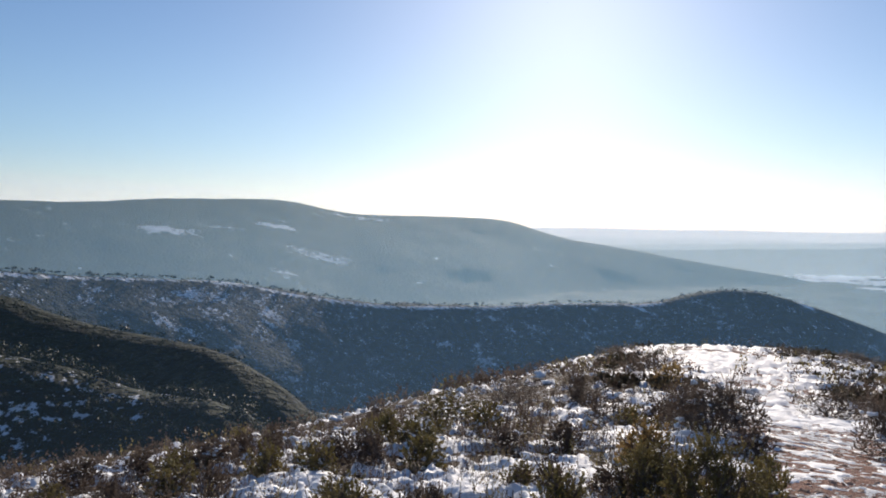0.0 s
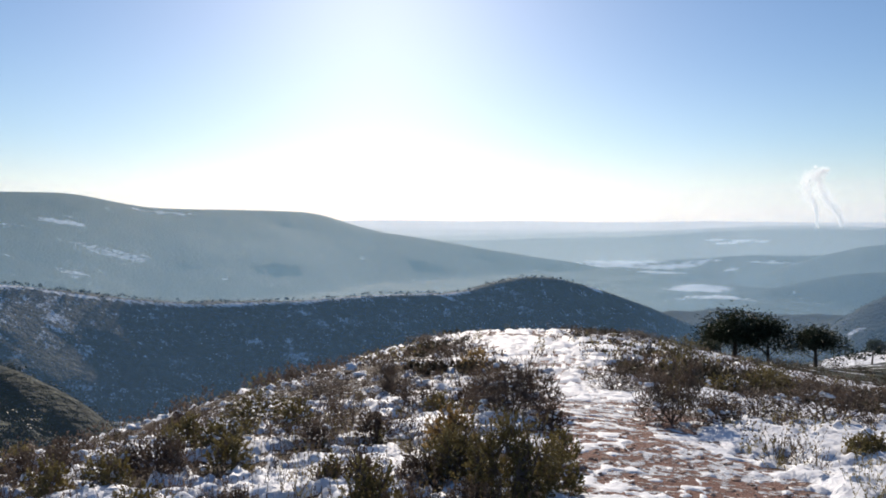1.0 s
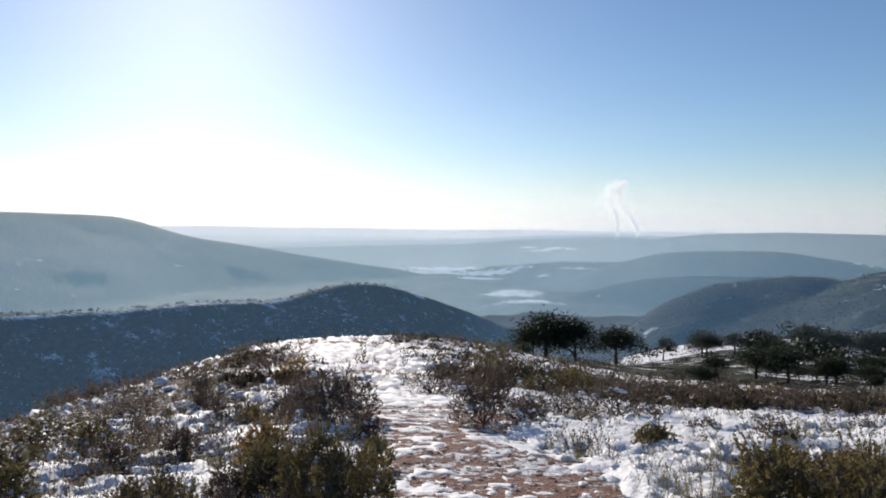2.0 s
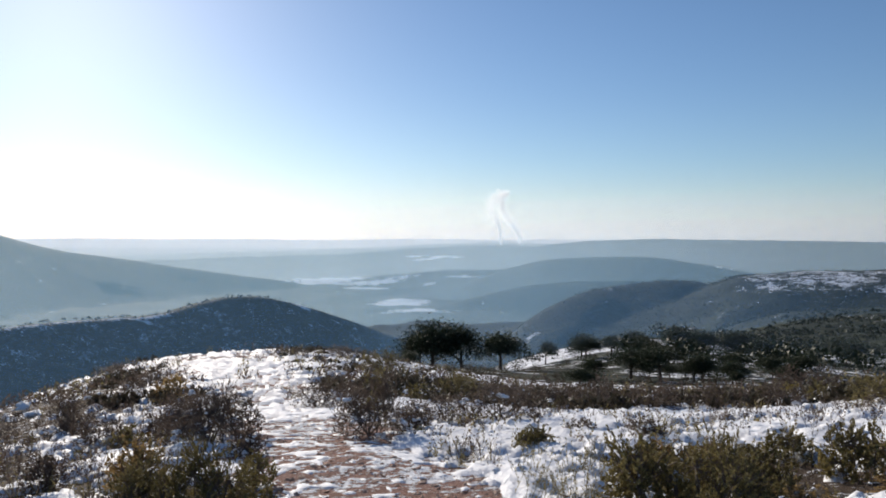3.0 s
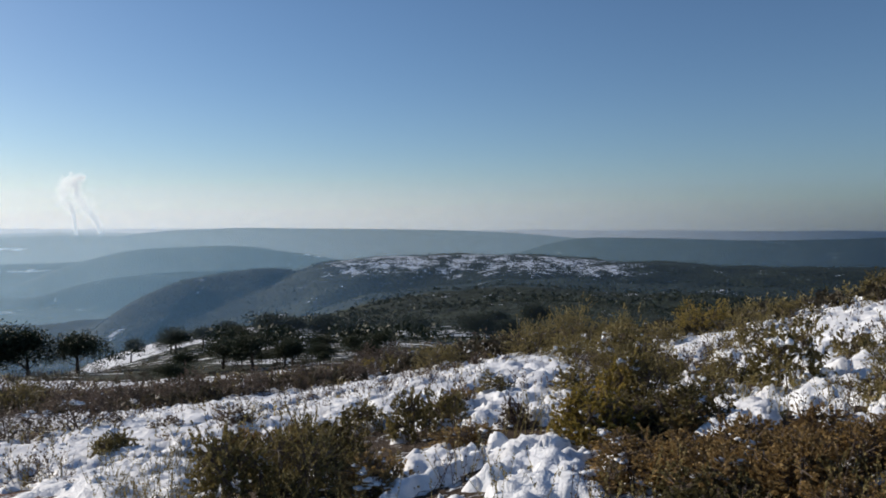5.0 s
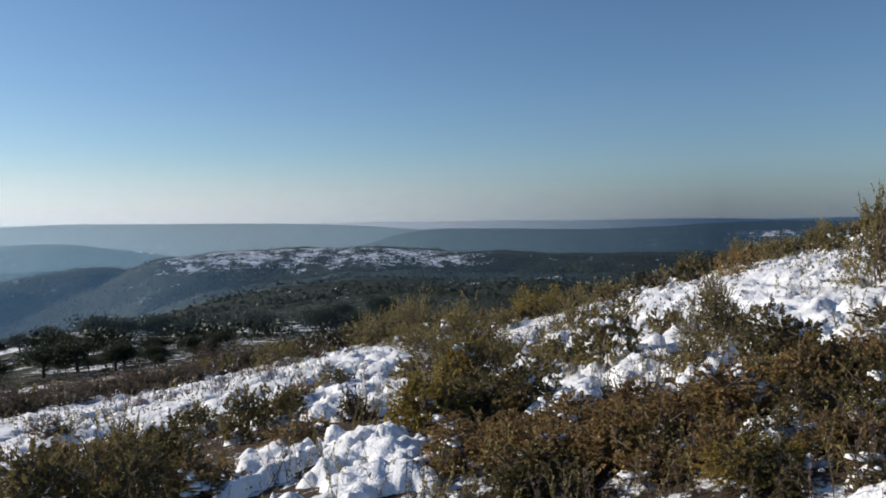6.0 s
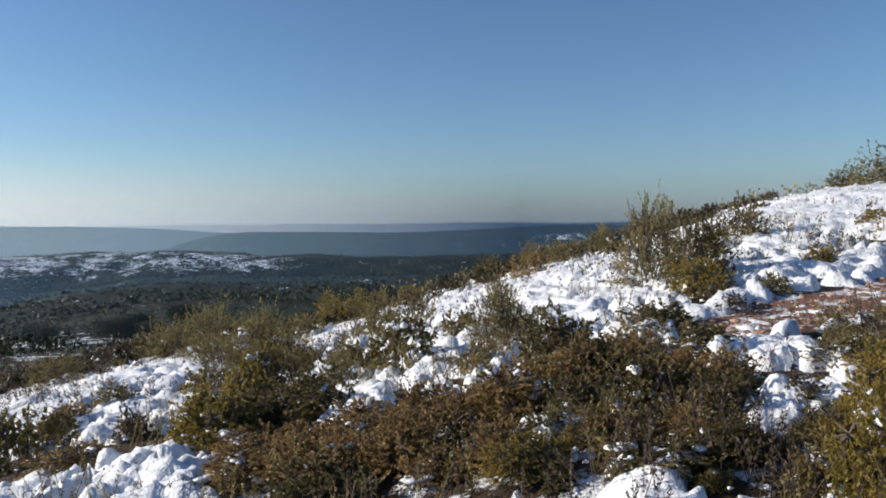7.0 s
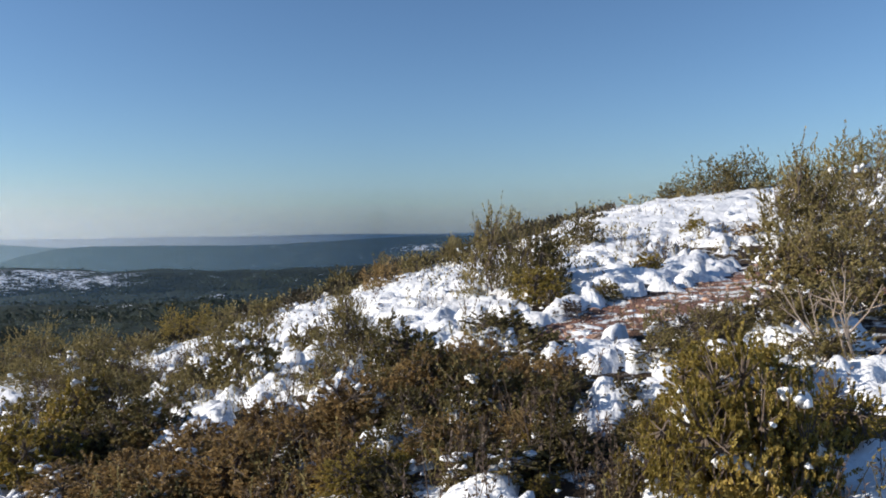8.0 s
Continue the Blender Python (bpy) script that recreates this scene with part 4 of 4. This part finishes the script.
def build_shrubs():
    rng = np.random.default_rng(21)
    for kind, rows, snow_share in (("oak", OAKS, 0.55), ("juniper", JUNIPERS, 0.6), ("rosemary", ROSEMARIES, 0.55), ("heath", HEATHS, 0.4), ("russet", RUSSETS, 0.5)):
        for x, y, w, h in rows:
            plant(kind, x, y, w, h, rng.random() < snow_share, rng.random() * 6.28, 0.45)
            PLANTED.append((x, y, w * 0.5))
    # close scrub where no snow shows
    for x, y, w in BARE:
        if float(trail_at(np.array([x]), np.array([y]))[0]) > 0.3:
            continue
        low = math.hypot(x, y) < 4.6 and x > y
        for k in range(3):
            px, py = x + rng.normal() * w * 0.55, y + rng.normal() * w * 0.55
            wide = float(np.clip(w * rng.uniform(0.9, 1.4), 0.25, 0.42 if low else 0.8))
            kind = rng.choice(["russet", "oak", "rosemary"], p=[0.75, 0.25, 0] if low else [0.3, 0.3, 0.4])
            plant(kind, px, py, wide, wide * rng.uniform(0.55, 0.8), rng.random() < 0.35, rng.random() * 6.28)
            PLANTED.append((px, py, wide * 0.4))
    # the rest of the scrub, sown with gaps
    todo, tries = 300 - len(PLANTED), 0
    while todo > 0 and tries < 20000:
        tries += 1
        a, r = rng.uniform(-38, 142), 1.9 * math.exp(rng.random() * 2.25)
        x, y = r * math.sin(math.radians(a)), r * math.cos(math.radians(a))
        here = np.array([x]), np.array([y])
        if float(trail_at(*here)[0]) > 0.15 or float(snow_cover_at(*here)[0]) > 0.3:
            continue
        if (36 < a and r > 3.5 and rng.random() < 0.8) or (a < 14 and rng.random() < 0.5):
            continue
        left = a < 14
        w = rng.uniform(0.24, 0.42) if left else rng.uniform(0.25, 0.5) * (1 + 0.05 * max(0, r - 5))
        if a > 60 and (r < 3.6 or any((x - dx) ** 2 + (y - dy) ** 2 < (0.95 * dw) ** 2 for dx, dy, dw, _ in DRIFTS)):
            continue
        if r < 3:
            continue
        if any((x - px) ** 2 + (y - py) ** 2 < (pw * 0.75 + w * 0.35) ** 2 for px, py, pw in PLANTED):
            continue
        kind = rng.choice(["heath", "rosemary", "oak", "russet", "juniper"], p=[0.75, 0.25, 0, 0, 0] if left else ([0.6, 0.2, 0.1, 0.1, 0] if a < 60 else [0.12, 0.42, 0.18, 0.18, 0.1]))
        plant(kind, x, y, w, w * rng.uniform(0.7, 1.15), rng.random() < 0.35, rng.random() * 6.28)
        PLANTED.append((x, y, w * 0.5))
        todo -= 1


build_shrubs()


def sow(rng, n, a0, a1, r0, r1):
    a, r = np.radians(rng.uniform(a0, a1, n)), np.exp(rng.uniform(math.log(r0), math.log(r1), n))
    return r * np.sin(a), r * np.cos(a)


def build_tufts():
    """Low heath and rosemary tufts past counting, finer near by."""
    for k, (mat, words, share) in enumerate(((HEATH, "low purple-brown heath tufts between snow patches", 0), (ROSEMARY, "low olive rosemary tufts between snow patches", 1))):
        parts = []
        for r0, r1, n, sprigs, per, ll, lw in ((2.4, 7, 1500, 9, 13, 0.020, 0.008), (7, 18, 2400, 7, 7, 0.034, 0.015), (18, 75, 3300, 5, 5, 0.10, 0.045)):
            rng = np.random.default_rng(300 + k * 10 + n)
            x, y = sow(rng, n, -40, 144, r0, r1)
            if r0 < 18:
                bx, by = sow(rng, n // 3, 144, 320, r0, r1)
                x, y, n = np.concatenate([x, bx]), np.concatenate([y, by]), n + n // 3
            a, r = bearing(x, y)
            warm = np.maximum(smooth(45, 5, a), 0.85 * smooth(6, 10, r) * smooth(85, 60, a)) * 0.8 + 0.1 + 0.4 * smooth(58, 66, a) * (r < 10)
            ok = (rng.random(n) < 1 - 0.35 * smooth(40, 65, a) * (r < 18) - 0.35 * smooth(52, 66, a) * (r < 7.5)) & (rng.random(n) < (warm if share == 0 else 1 - warm)) & ((trail_at(x, y) < 0.35) | ((r > 13) & (rng.random(n) < 0.3))) & ((snow_cover_at(x, y) < 0.22 + 0.4 * rng.random(n) ** 3) | ((rng.random(n) < 0.55) & ((a > 80) | (r > 14))))
            x, y = x[ok], y[ok]
            n = len(x)
            tall = rng.uniform(0.10, 0.26, n) * (1.0 + 0.9 * (r[ok] > 18))
            base = np.repeat(np.stack([x, y, height(x, y)], -1), sprigs, 0)
            tall = np.repeat(tall, sprigs)
            base = base + rng.normal(size=base.shape) * np.array((0.45, 0.45, 0)) * tall[:, None]
            way = unit(rng.normal(size=base.shape) * (0.4, 0.4, 0.15) + (0, 0, 1))
            parts.append(leaves_on(rng, base, way, tall, per, ll, lw))
            if r0 < 18:
                parts.append(sticks(base - (0, 0, 0.03), base + way * tall[:, None], np.full(len(base), 0.0025), np.full(len(base), 0.001)))
        v, f = joined(*parts)
        put(("heath_tufts", "rosemary_tufts")[k], mesh_of("tufts", v, f, 3), mat, None, words, category="scrub", kind="stuff")


build_tufts()


def build_far_scrub():
    """Dark round scrub over the flank past the brow."""
    rng = np.random.default_rng(5)
    x, y = sow(rng, 3600, 12, 118, 14, 150)
    a, r = bearing(x, y)
    ok = (trail_at(x, y) < 0.2) & (fbm(x / 9, y / 9, 3) > -0.15 - 0.2 * smooth(20, 60, a))
    ok &= ~((snow_cover_at(x, y) > 0.3) & (r < 50))
    x, y = x[ok], y[ok]
    n, per = len(x), 22
    size = rng.uniform(0.16, 0.42, n) * (1 + 1.9 * smooth(26, 90, r[ok]))
    d = rng.normal(size=(n, per, 3))
    d[..., 2] = np.abs(d[..., 2]) * 0.8
    base = np.stack([x, y, height(x, y)], -1)[:, None] + unit(d) * size[:, None, None] * (0.55, 0.55, 0.6) * rng.random((n, per, 1)) ** 0.4
    way = unit(d + (0, 0, 0.8) + 0.3 * rng.normal(size=d.shape))
    sz = np.repeat(size, per)
    v, f = leaves_on(rng, base.reshape(-1, 3), way.reshape(-1, 3), 0.3 * sz, 3, 0.12, 0.055)
    put("brow_scrub", mesh_of("brow_scrub", v, f, 3), DRY_SCRUB, None, "brown-grey dry scrub dotting the snowy flank of the hill", category="scrub", kind="stuff")


build_far_scrub()


def build_clods():
    """Small snow clods caught on the low scrub."""
    rng = np.random.default_rng(77)
    x, y = sow(rng, 5200, -40, 144, 2.4, 34)
    ok = (trail_at(x, y) < 0.3) & (fbm(x / 0.9, y / 0.9, 2) > 0.0) & (rng.random(len(x)) < 1 - 0.35 * smooth(25, 55, np.degrees(np.arctan2(x, y))))
    x, y = x[ok], y[ok]
    r = np.hypot(x, y)
    size = (0.014 + 0.05 * rng.random(len(x)) ** 1.6) * (0.55 + 1.7 * smooth(3, 18, r)) * (1 - 0.55 * smooth(40, 65, np.degrees(np.arctan2(x, y))))
    v, f = lumps(rng, np.stack([x, y, height(x, y) + np.maximum(snow_depth(x, y), 0) + rng.uniform(-0.01, 0.06, len(x))], -1), size, 0.8, ICO1)
    put("snow_clods", mesh_of("snow_clods", v, f, 3, True), SNOW, None, "small white snow clods caught in the low scrub", category="snow", kind="stuff")


build_clods()


# ---- a leafless shrub on the bank ----
def build_bare_shrub(x, y, tall):
    rng = np.random.default_rng(88)
    ob = tagged(new("leafless_shrub"), "leafless pale grey shrub with forked twigs above the snow", "shrub")
    for k in range(6):
        a = np.zeros((1, 3)) + rng.normal(size=3) * (0.03, 0.03, 0) - (0, 0, 0.05)
        d = unit(rng.normal(size=(1, 3)) * (0.45, 0.45, 0.1) + (0, 0, 1))
        parts, tips = [], [(a, d, tall * 0.42, 0.008)]
        for level in range(4):
            nxt = []
            for p, w, l, r in tips:
                e = p + w * l
                parts.append(sticks(p, e, np.full(1, r), np.full(1, r * 0.7), 4))
                nxt += [(e, unit(w + 0.45 * rng.normal(size=(1, 3)) + (0, 0, 0.15)), l * rng.uniform(0.5, 0.75), r * 0.65) for _ in range(2)]
            tips = nxt
        put("stem", mesh_of("stem", *joined(*parts), 3), PALE_TWIG, ob)
    ob.matrix_basis = stand(x, y, 0.4)


build_bare_shrub(2.94, -2.88, 0.53)


# ---- pines below the brow ----
def pine(seed, tall, wide, flat):
    rng = np.random.default_rng(seed)
    ob = tagged(new("umbrella_pine"), "dark green umbrella pine on the snowy slope below the brow", "pine tree", "pines below the brow")
    lean = rng.normal(size=2) * 0.06 * tall
    zs = np.linspace(-0.3, tall * 0.78, 6)
    pts = np.stack([lean[0] * (zs / tall) ** 2, lean[1] * (zs / tall) ** 2, zs], -1)
    rad = np.linspace(0.035, 0.012, 6) * tall
    put("trunk", mesh_of("trunk", *joined(*[sticks(pts[i:i + 1], pts[i + 1:i + 2], rad[i:i + 1], rad[i + 1:i + 2], 7) for i in range(5)]), 3, True), BARK, ob, "grey-brown bark")
    n = 8 + seed % 4
    ang = np.arange(n) * 2.4 + rng.random(n) * 1.2
    out = np.sqrt((np.arange(n) + 0.5) / n) * wide * (0.26 + 0.12 * rng.random(n))
    top = tall * (0.84 - 0.62 * (out / (0.4 * wide)) ** 2 * rng.uniform(0.3, 1.2, n))
    tip = np.stack([lean[0] + np.cos(ang) * out, lean[1] + np.sin(ang) * out, top], -1)
    hz = np.clip(top - tall * rng.uniform(0.2, 0.38, n), 0.18 * tall, 0.72 * tall)
    root = np.stack([np.interp(hz, zs, pts[:, 0]), np.interp(hz, zs, pts[:, 1]), hz], -1)
    pad = wide * rng.uniform(0.19, 0.28, n)

    def needles(c, size, per):
        """A domed pad of needles, thick above and ragged below."""
        d = unit(rng.normal(size=(per, 3)))
        d[:, 2] = np.where(d[:, 2] < 0, d[:, 2] * 0.75, d[:, 2])
        base = c + d * size * (1, 1, flat) * rng.random((per, 1)) ** 0.4 * (1 + 0.3 * rng.normal(size=(per, 1)))
        way = unit(d + (0, 0, 0.5) + 0.4 * rng.normal(size=base.shape))
        return mesh_of("needle_clump", *leaves_on(rng, base, way, np.full(len(base), 0.05 * wide), 4, 0.04 * wide, 0.018 * wide, 1.1), 3)
    for k in range(n):
        limb = put("branch", mesh_of("branch", *sticks(root[k:k + 1], tip[k:k + 1], np.full(1, 0.012 * tall), np.full(1, 0.004 * tall), 5), 3, True), BARK, ob)
        put("needle_clump", needles(tip[k], pad[k], int(125 * (pad[k] / (0.18 * wide)) ** 2)), PINE_LEAF, limb, kind="stuff")
    put("crown", needles(np.array([lean[0], lean[1], tall * 0.82]), 0.24 * wide, 300), PINE_LEAF, ob, kind="stuff")
    return ob


PINES = (  # x, y, height, width
    (48.2, 68.8, 3.2, 3.9), (49.3, 68, 4.2, 5.8), (51.9, 66, 3.9, 4), (55.3, 63.2, 3.1, 4.8),
    (93.6, 86.5, 4.4, 4.4), (96.4, 82.4, 3.7, 4.9), (80.6, 62.4, 3.9, 6.3), (88.8, 62.8, 3.5, 5),
    (30.2, 27.9, 1.4, 1.9), (115.1, 77.7, 4.3, 5.3), (119.2, 73.2, 4.8, 6.4), (54.7, 44.4, 3, 4.3),
    (54.9, 41.3, 3.2, 4.2), (59.5, 40.1, 2.5, 3.3), (75.3, 46.7, 2.7, 3.4), (57.9, 31.1, 2, 2.3),
    (138.6, 64.3, 5.3, 7), (146.9, 54.1, 6, 6), (189.7, 64.4, 6.1, 7.6), (117, 67.8, 4.1, 6.2),
    (210.7, 59, 6.7, 10), (58.3, 36.4, 2.1, 2.6), (73.8, 38.5, 2.9, 3.2), (150.6, 54.7, 5.5, 7.4),
)


def build_pines():
    rng = np.random.default_rng(9)
    models = [pine(40 + k, 4.0, 4.0, (1.05, 1.3, 0.95, 1.15, 1.4, 1.0)[k]) for k in range(6)]
    rows = [(x, y, h * (1.2 if x < y else 0.85), w * (1.35 if x < y else 1.15)) for x, y, h, w in PINES]
    # younger ones close behind and beside them
    for x, y, h, w in PINES:
        a = math.degrees(math.atan2(x, y))
        for k in range(1 if a > 44 else 0):
            q, o = rng.normal(size=2) * (5.0, 6.0), rng.uniform(0.5, 1.0)
            rows.append((x + q[0], y + q[1] + 3, h * o, w * o * rng.uniform(0.9, 1.3)))
    for k, (x, y, h, w) in enumerate(rows):
        m = stand(x, y, rng.random() * 6.28, w / 4.0, h / 4.0, 0.0)
        if k < 6:
            models[k].matrix_basis = m
        else:
            copy_thing(models[k % 6], Matrix.Identity(4)).matrix_basis = m


build_pines()


# ---- woods: crowns past counting ----
def crowns(rng, x, y, tall, wide, per, size):
    n = len(x)
    z = height(x, y)
    d = unit(rng.normal(size=(n, per, 3)))
    d[..., 2] = np.abs(d[..., 2]) - 0.25
    p = np.stack([x, y, z], -1)[:, None] + d * np.stack([wide * 0.45, wide * 0.45, tall * 0.45], -1)[:, None] * rng.random((n, per, 1)) ** 0.35 + np.stack([0 * x, 0 * x, tall * 0.5], -1)[:, None]
    p = p.reshape(-1, 3)
    a, b = unit(rng.normal(size=p.shape)), unit(rng.normal(size=p.shape))
    s = np.repeat(wide, per)[:, None] * size
    v = np.stack([p - a * s, p + b * s * 1.2, p + a * s], 1).reshape(-1, 3)
    return v, np.arange(len(v)).reshape(-1, 3)


def build_woods():
    rng = np.random.default_rng(64)
    parts = []
    for n, r0, r1, per, size in ((5200, 90, 420, 55, 0.066), (18000, 400, 2000, 9, 0.22)):
        x, y = sow(rng, n, -40, 128, r0, r1)
        a, r = bearing(x, y)
        snow, wood = far_cover(x, y, 0 * x)
        thin = np.where((a > 54) & (r < 1150), 1.0, np.where(a < -5, np.where(r < 300, 0.8, 0.35), np.where(r > 1050, 0.9, 0.4)))
        thin = np.where((a > 28) & (a < 54) & (r < 300), 0.35 * smooth(34, 48, a), thin)
        thin = np.where((a > -5) & (a < 40) & (r < 420), 0.12, thin)
        clear = fbm(x / 70, y / 70, 3)
        ok = (rng.random(n) < thin) & (snow + clear * 0.4 < 0.42) & (clear > -0.45)
        x, y = x[ok], y[ok]
        h = rng.uniform(2.2, 5.0, len(x)) * np.where((a[ok] > 50) | (a[ok] < -5), 1.0, 0.7)
        parts.append(crowns(rng, x, y, h, h * rng.uniform(0.8, 1.25, len(x)), per, size))
    # the near spurs and the knoll, closely wooded
    for n, a0, a1, r0, r1, per, size in ((3000, -40, -6, 110, 640, 28, 0.095), (2600, 33, 60, 900, 1500, 7, 0.25)):
        x, y = sow(rng, n, a0, a1, r0, r1)
        snow, wood = far_cover(x, y, 0 * x)
        ok = snow + 0.6 * fbm(x / 40, y / 40, 3) < 0.5
        x, y = x[ok], y[ok]
        h = rng.uniform(2.0, 4.5, len(x))
        parts.append(crowns(rng, x, y, h, h * rng.uniform(0.8, 1.3, len(x)), per, size))
    # the row of trees along the scarp's edge
    t = np.array(RIDGE_SCARP)
    a = rng.uniform(-34, 26, 520)
    r = np.interp(a, t[:, 0], t[:, 1]) + rng.normal(size=520) * 9 - 2
    x, y = r * np.sin(np.radians(a)), r * np.cos(np.radians(a))
    h = rng.uniform(2.5, 6.5, 520) * (0.7 + 0.6 * rng.random(520))
    parts.append(crowns(rng, x, y, h, h * 0.9, 10, 0.24))
    v, f = joined(*parts)
    put("far_woods", mesh_of("far_woods", v, f, 3), FAR_LEAF, None, "dark green pine woods covering the valley slopes", category="woods", kind="stuff")


build_woods()


# ---- steam from a far power station ----
STEAM_LINES = (((41.05, -0.6, 9), (41.0, 0.4, 11), (40.9, 1.0, 15), (40.6, 1.5, 26), (40.3, 2.0, 40), (40.25, 2.5, 48), (40.6, 2.9, 42), (41.1, 3.15, 26), (41.6, 3.25, 12)),
               ((42.6, -0.5, 12), (42.4, 0.2, 16), (42.05, 0.7, 21), (41.7, 1.2, 26), (41.4, 1.7, 28), (41.1, 2.2, 30), (40.95, 2.6, 34), (41.1, 2.95, 28)))


def build_steam():
    """Two drifting columns of vapour, each a swarm of small bright flecks."""
    rng = np.random.default_rng(3)
    m, t, b = material("steam")
    t.nodes.remove(b)
    df = node(t, "ShaderNodeBsdfDiffuse", {"Color": (0.98, 0.98, 0.98, 1)})
    tr = node(t, "ShaderNodeBsdfTranslucent", {"Color": (0.98, 0.98, 0.98, 1)})
    both = node(t, "ShaderNodeMixShader", {0: 0.75, 1: df.outputs[0], 2: tr.outputs[0]})
    t.links.new(both.outputs[0], t.nodes["Material Output"].inputs["Surface"])
    far, n = 3700, 2400
    for k, line in enumerate(STEAM_LINES):
        q = np.array(line)
        s = rng.uniform(0, len(q) - 1, n)
        a, e, w = (np.interp(s, range(len(q)), q[:, c]) for c in range(3))
        a = np.radians(a)
        p = np.stack([far * np.sin(a), far * np.cos(a), EYE + far * np.tan(np.radians(e))], -1)
        g = rng.normal(size=(n, 3))
        clump = 0.35 + 0.75 * np.clip(0.5 + 1.2 * fbm(s * 2.6 + 7 * k, np.sign(g[:, 0]) * 0.7, 3), 0, 1)
        p = p + g * (w * 0.62 * clump)[:, None]
        # flecks turned broad side to the sun so the vapour comes out white
        way = unit(np.array(sun.matrix_world.to_3x3().col[2]) + 0.25 * rng.normal(size=(n, 3)))
        u = unit(np.cross(way, rng.normal(size=(n, 3))))
        o = np.cross(way, u)
        c = rng.uniform(1.0, 2.4, (n, 1))
        v = np.stack([p - u * c, p - o * c, p + u * c, p + o * c], 1).reshape(-1, 3)
        me = mesh_of("steam_plume", v, np.arange(4 * n).reshape(-1, 4), 4)
        put("steam_plume", me, m, None, "pale white steam plume rising from a far plant", category="steam", kind="stuff")


build_steam()


# ---- stones on the trail ----
def stone_mesh(seed):
    rng = np.random.default_rng(seed)
    v, f = ICO1
    v = v * (0.7 + 0.5 * rng.random((len(v), 1))) * (1, 0.75, 0.36)
    return mesh_of("stone", v, f, 3)


def build_stones():
    rng = np.random.default_rng(31)
    ground = bpy.data.objects["ground"]
    shapes = [stone_mesh(k) for k in range(8)]
    for me in shapes:
        me.materials.append(STONE)
    big, n = 0, 40000
    x, y = sow(rng, n, 5, 138, 2.6, 16)
    on = trail_at(x, y)
    a, r = bearing(x, y)
    ok = (rng.random(n) < on * 0.8) & (snow_cover_at(x, y) < 0.12)
    x, y = x[ok], y[ok]
    z = height(x, y)
    parts = []
    for k in range(len(x)):
        s = 0.008 + 0.026 * rng.random() ** 4 + (0.022 if rng.random() < 0.05 else 0)
        if s > 0.024 and big < 300:
            big += 1
            ob = put("stone", shapes[k % 8], None, ground)
            ob.matrix_basis = Matrix.LocRotScale((x[k], y[k], z[k] + s * 0.02), Euler((rng.random() * 0.6, rng.random() * 0.6, rng.random() * 6.3)), (s, s, s))
        else:
            v = ICO1[0][:, [0, 1, 2]] * (0.7 + 0.5 * rng.random((len(ICO1[0]), 1))) * s * np.array((1, 0.8, 0.4)) + (x[k], y[k], z[k] + s * 0.05)
            parts.append((v, ICO1[1]))
    v, f = joined(*parts)
    put("gravel", mesh_of("gravel", v, f, 3), STONE, None, "loose reddish limestone gravel on the trail", category="gravel", kind="stuff")


build_stones()
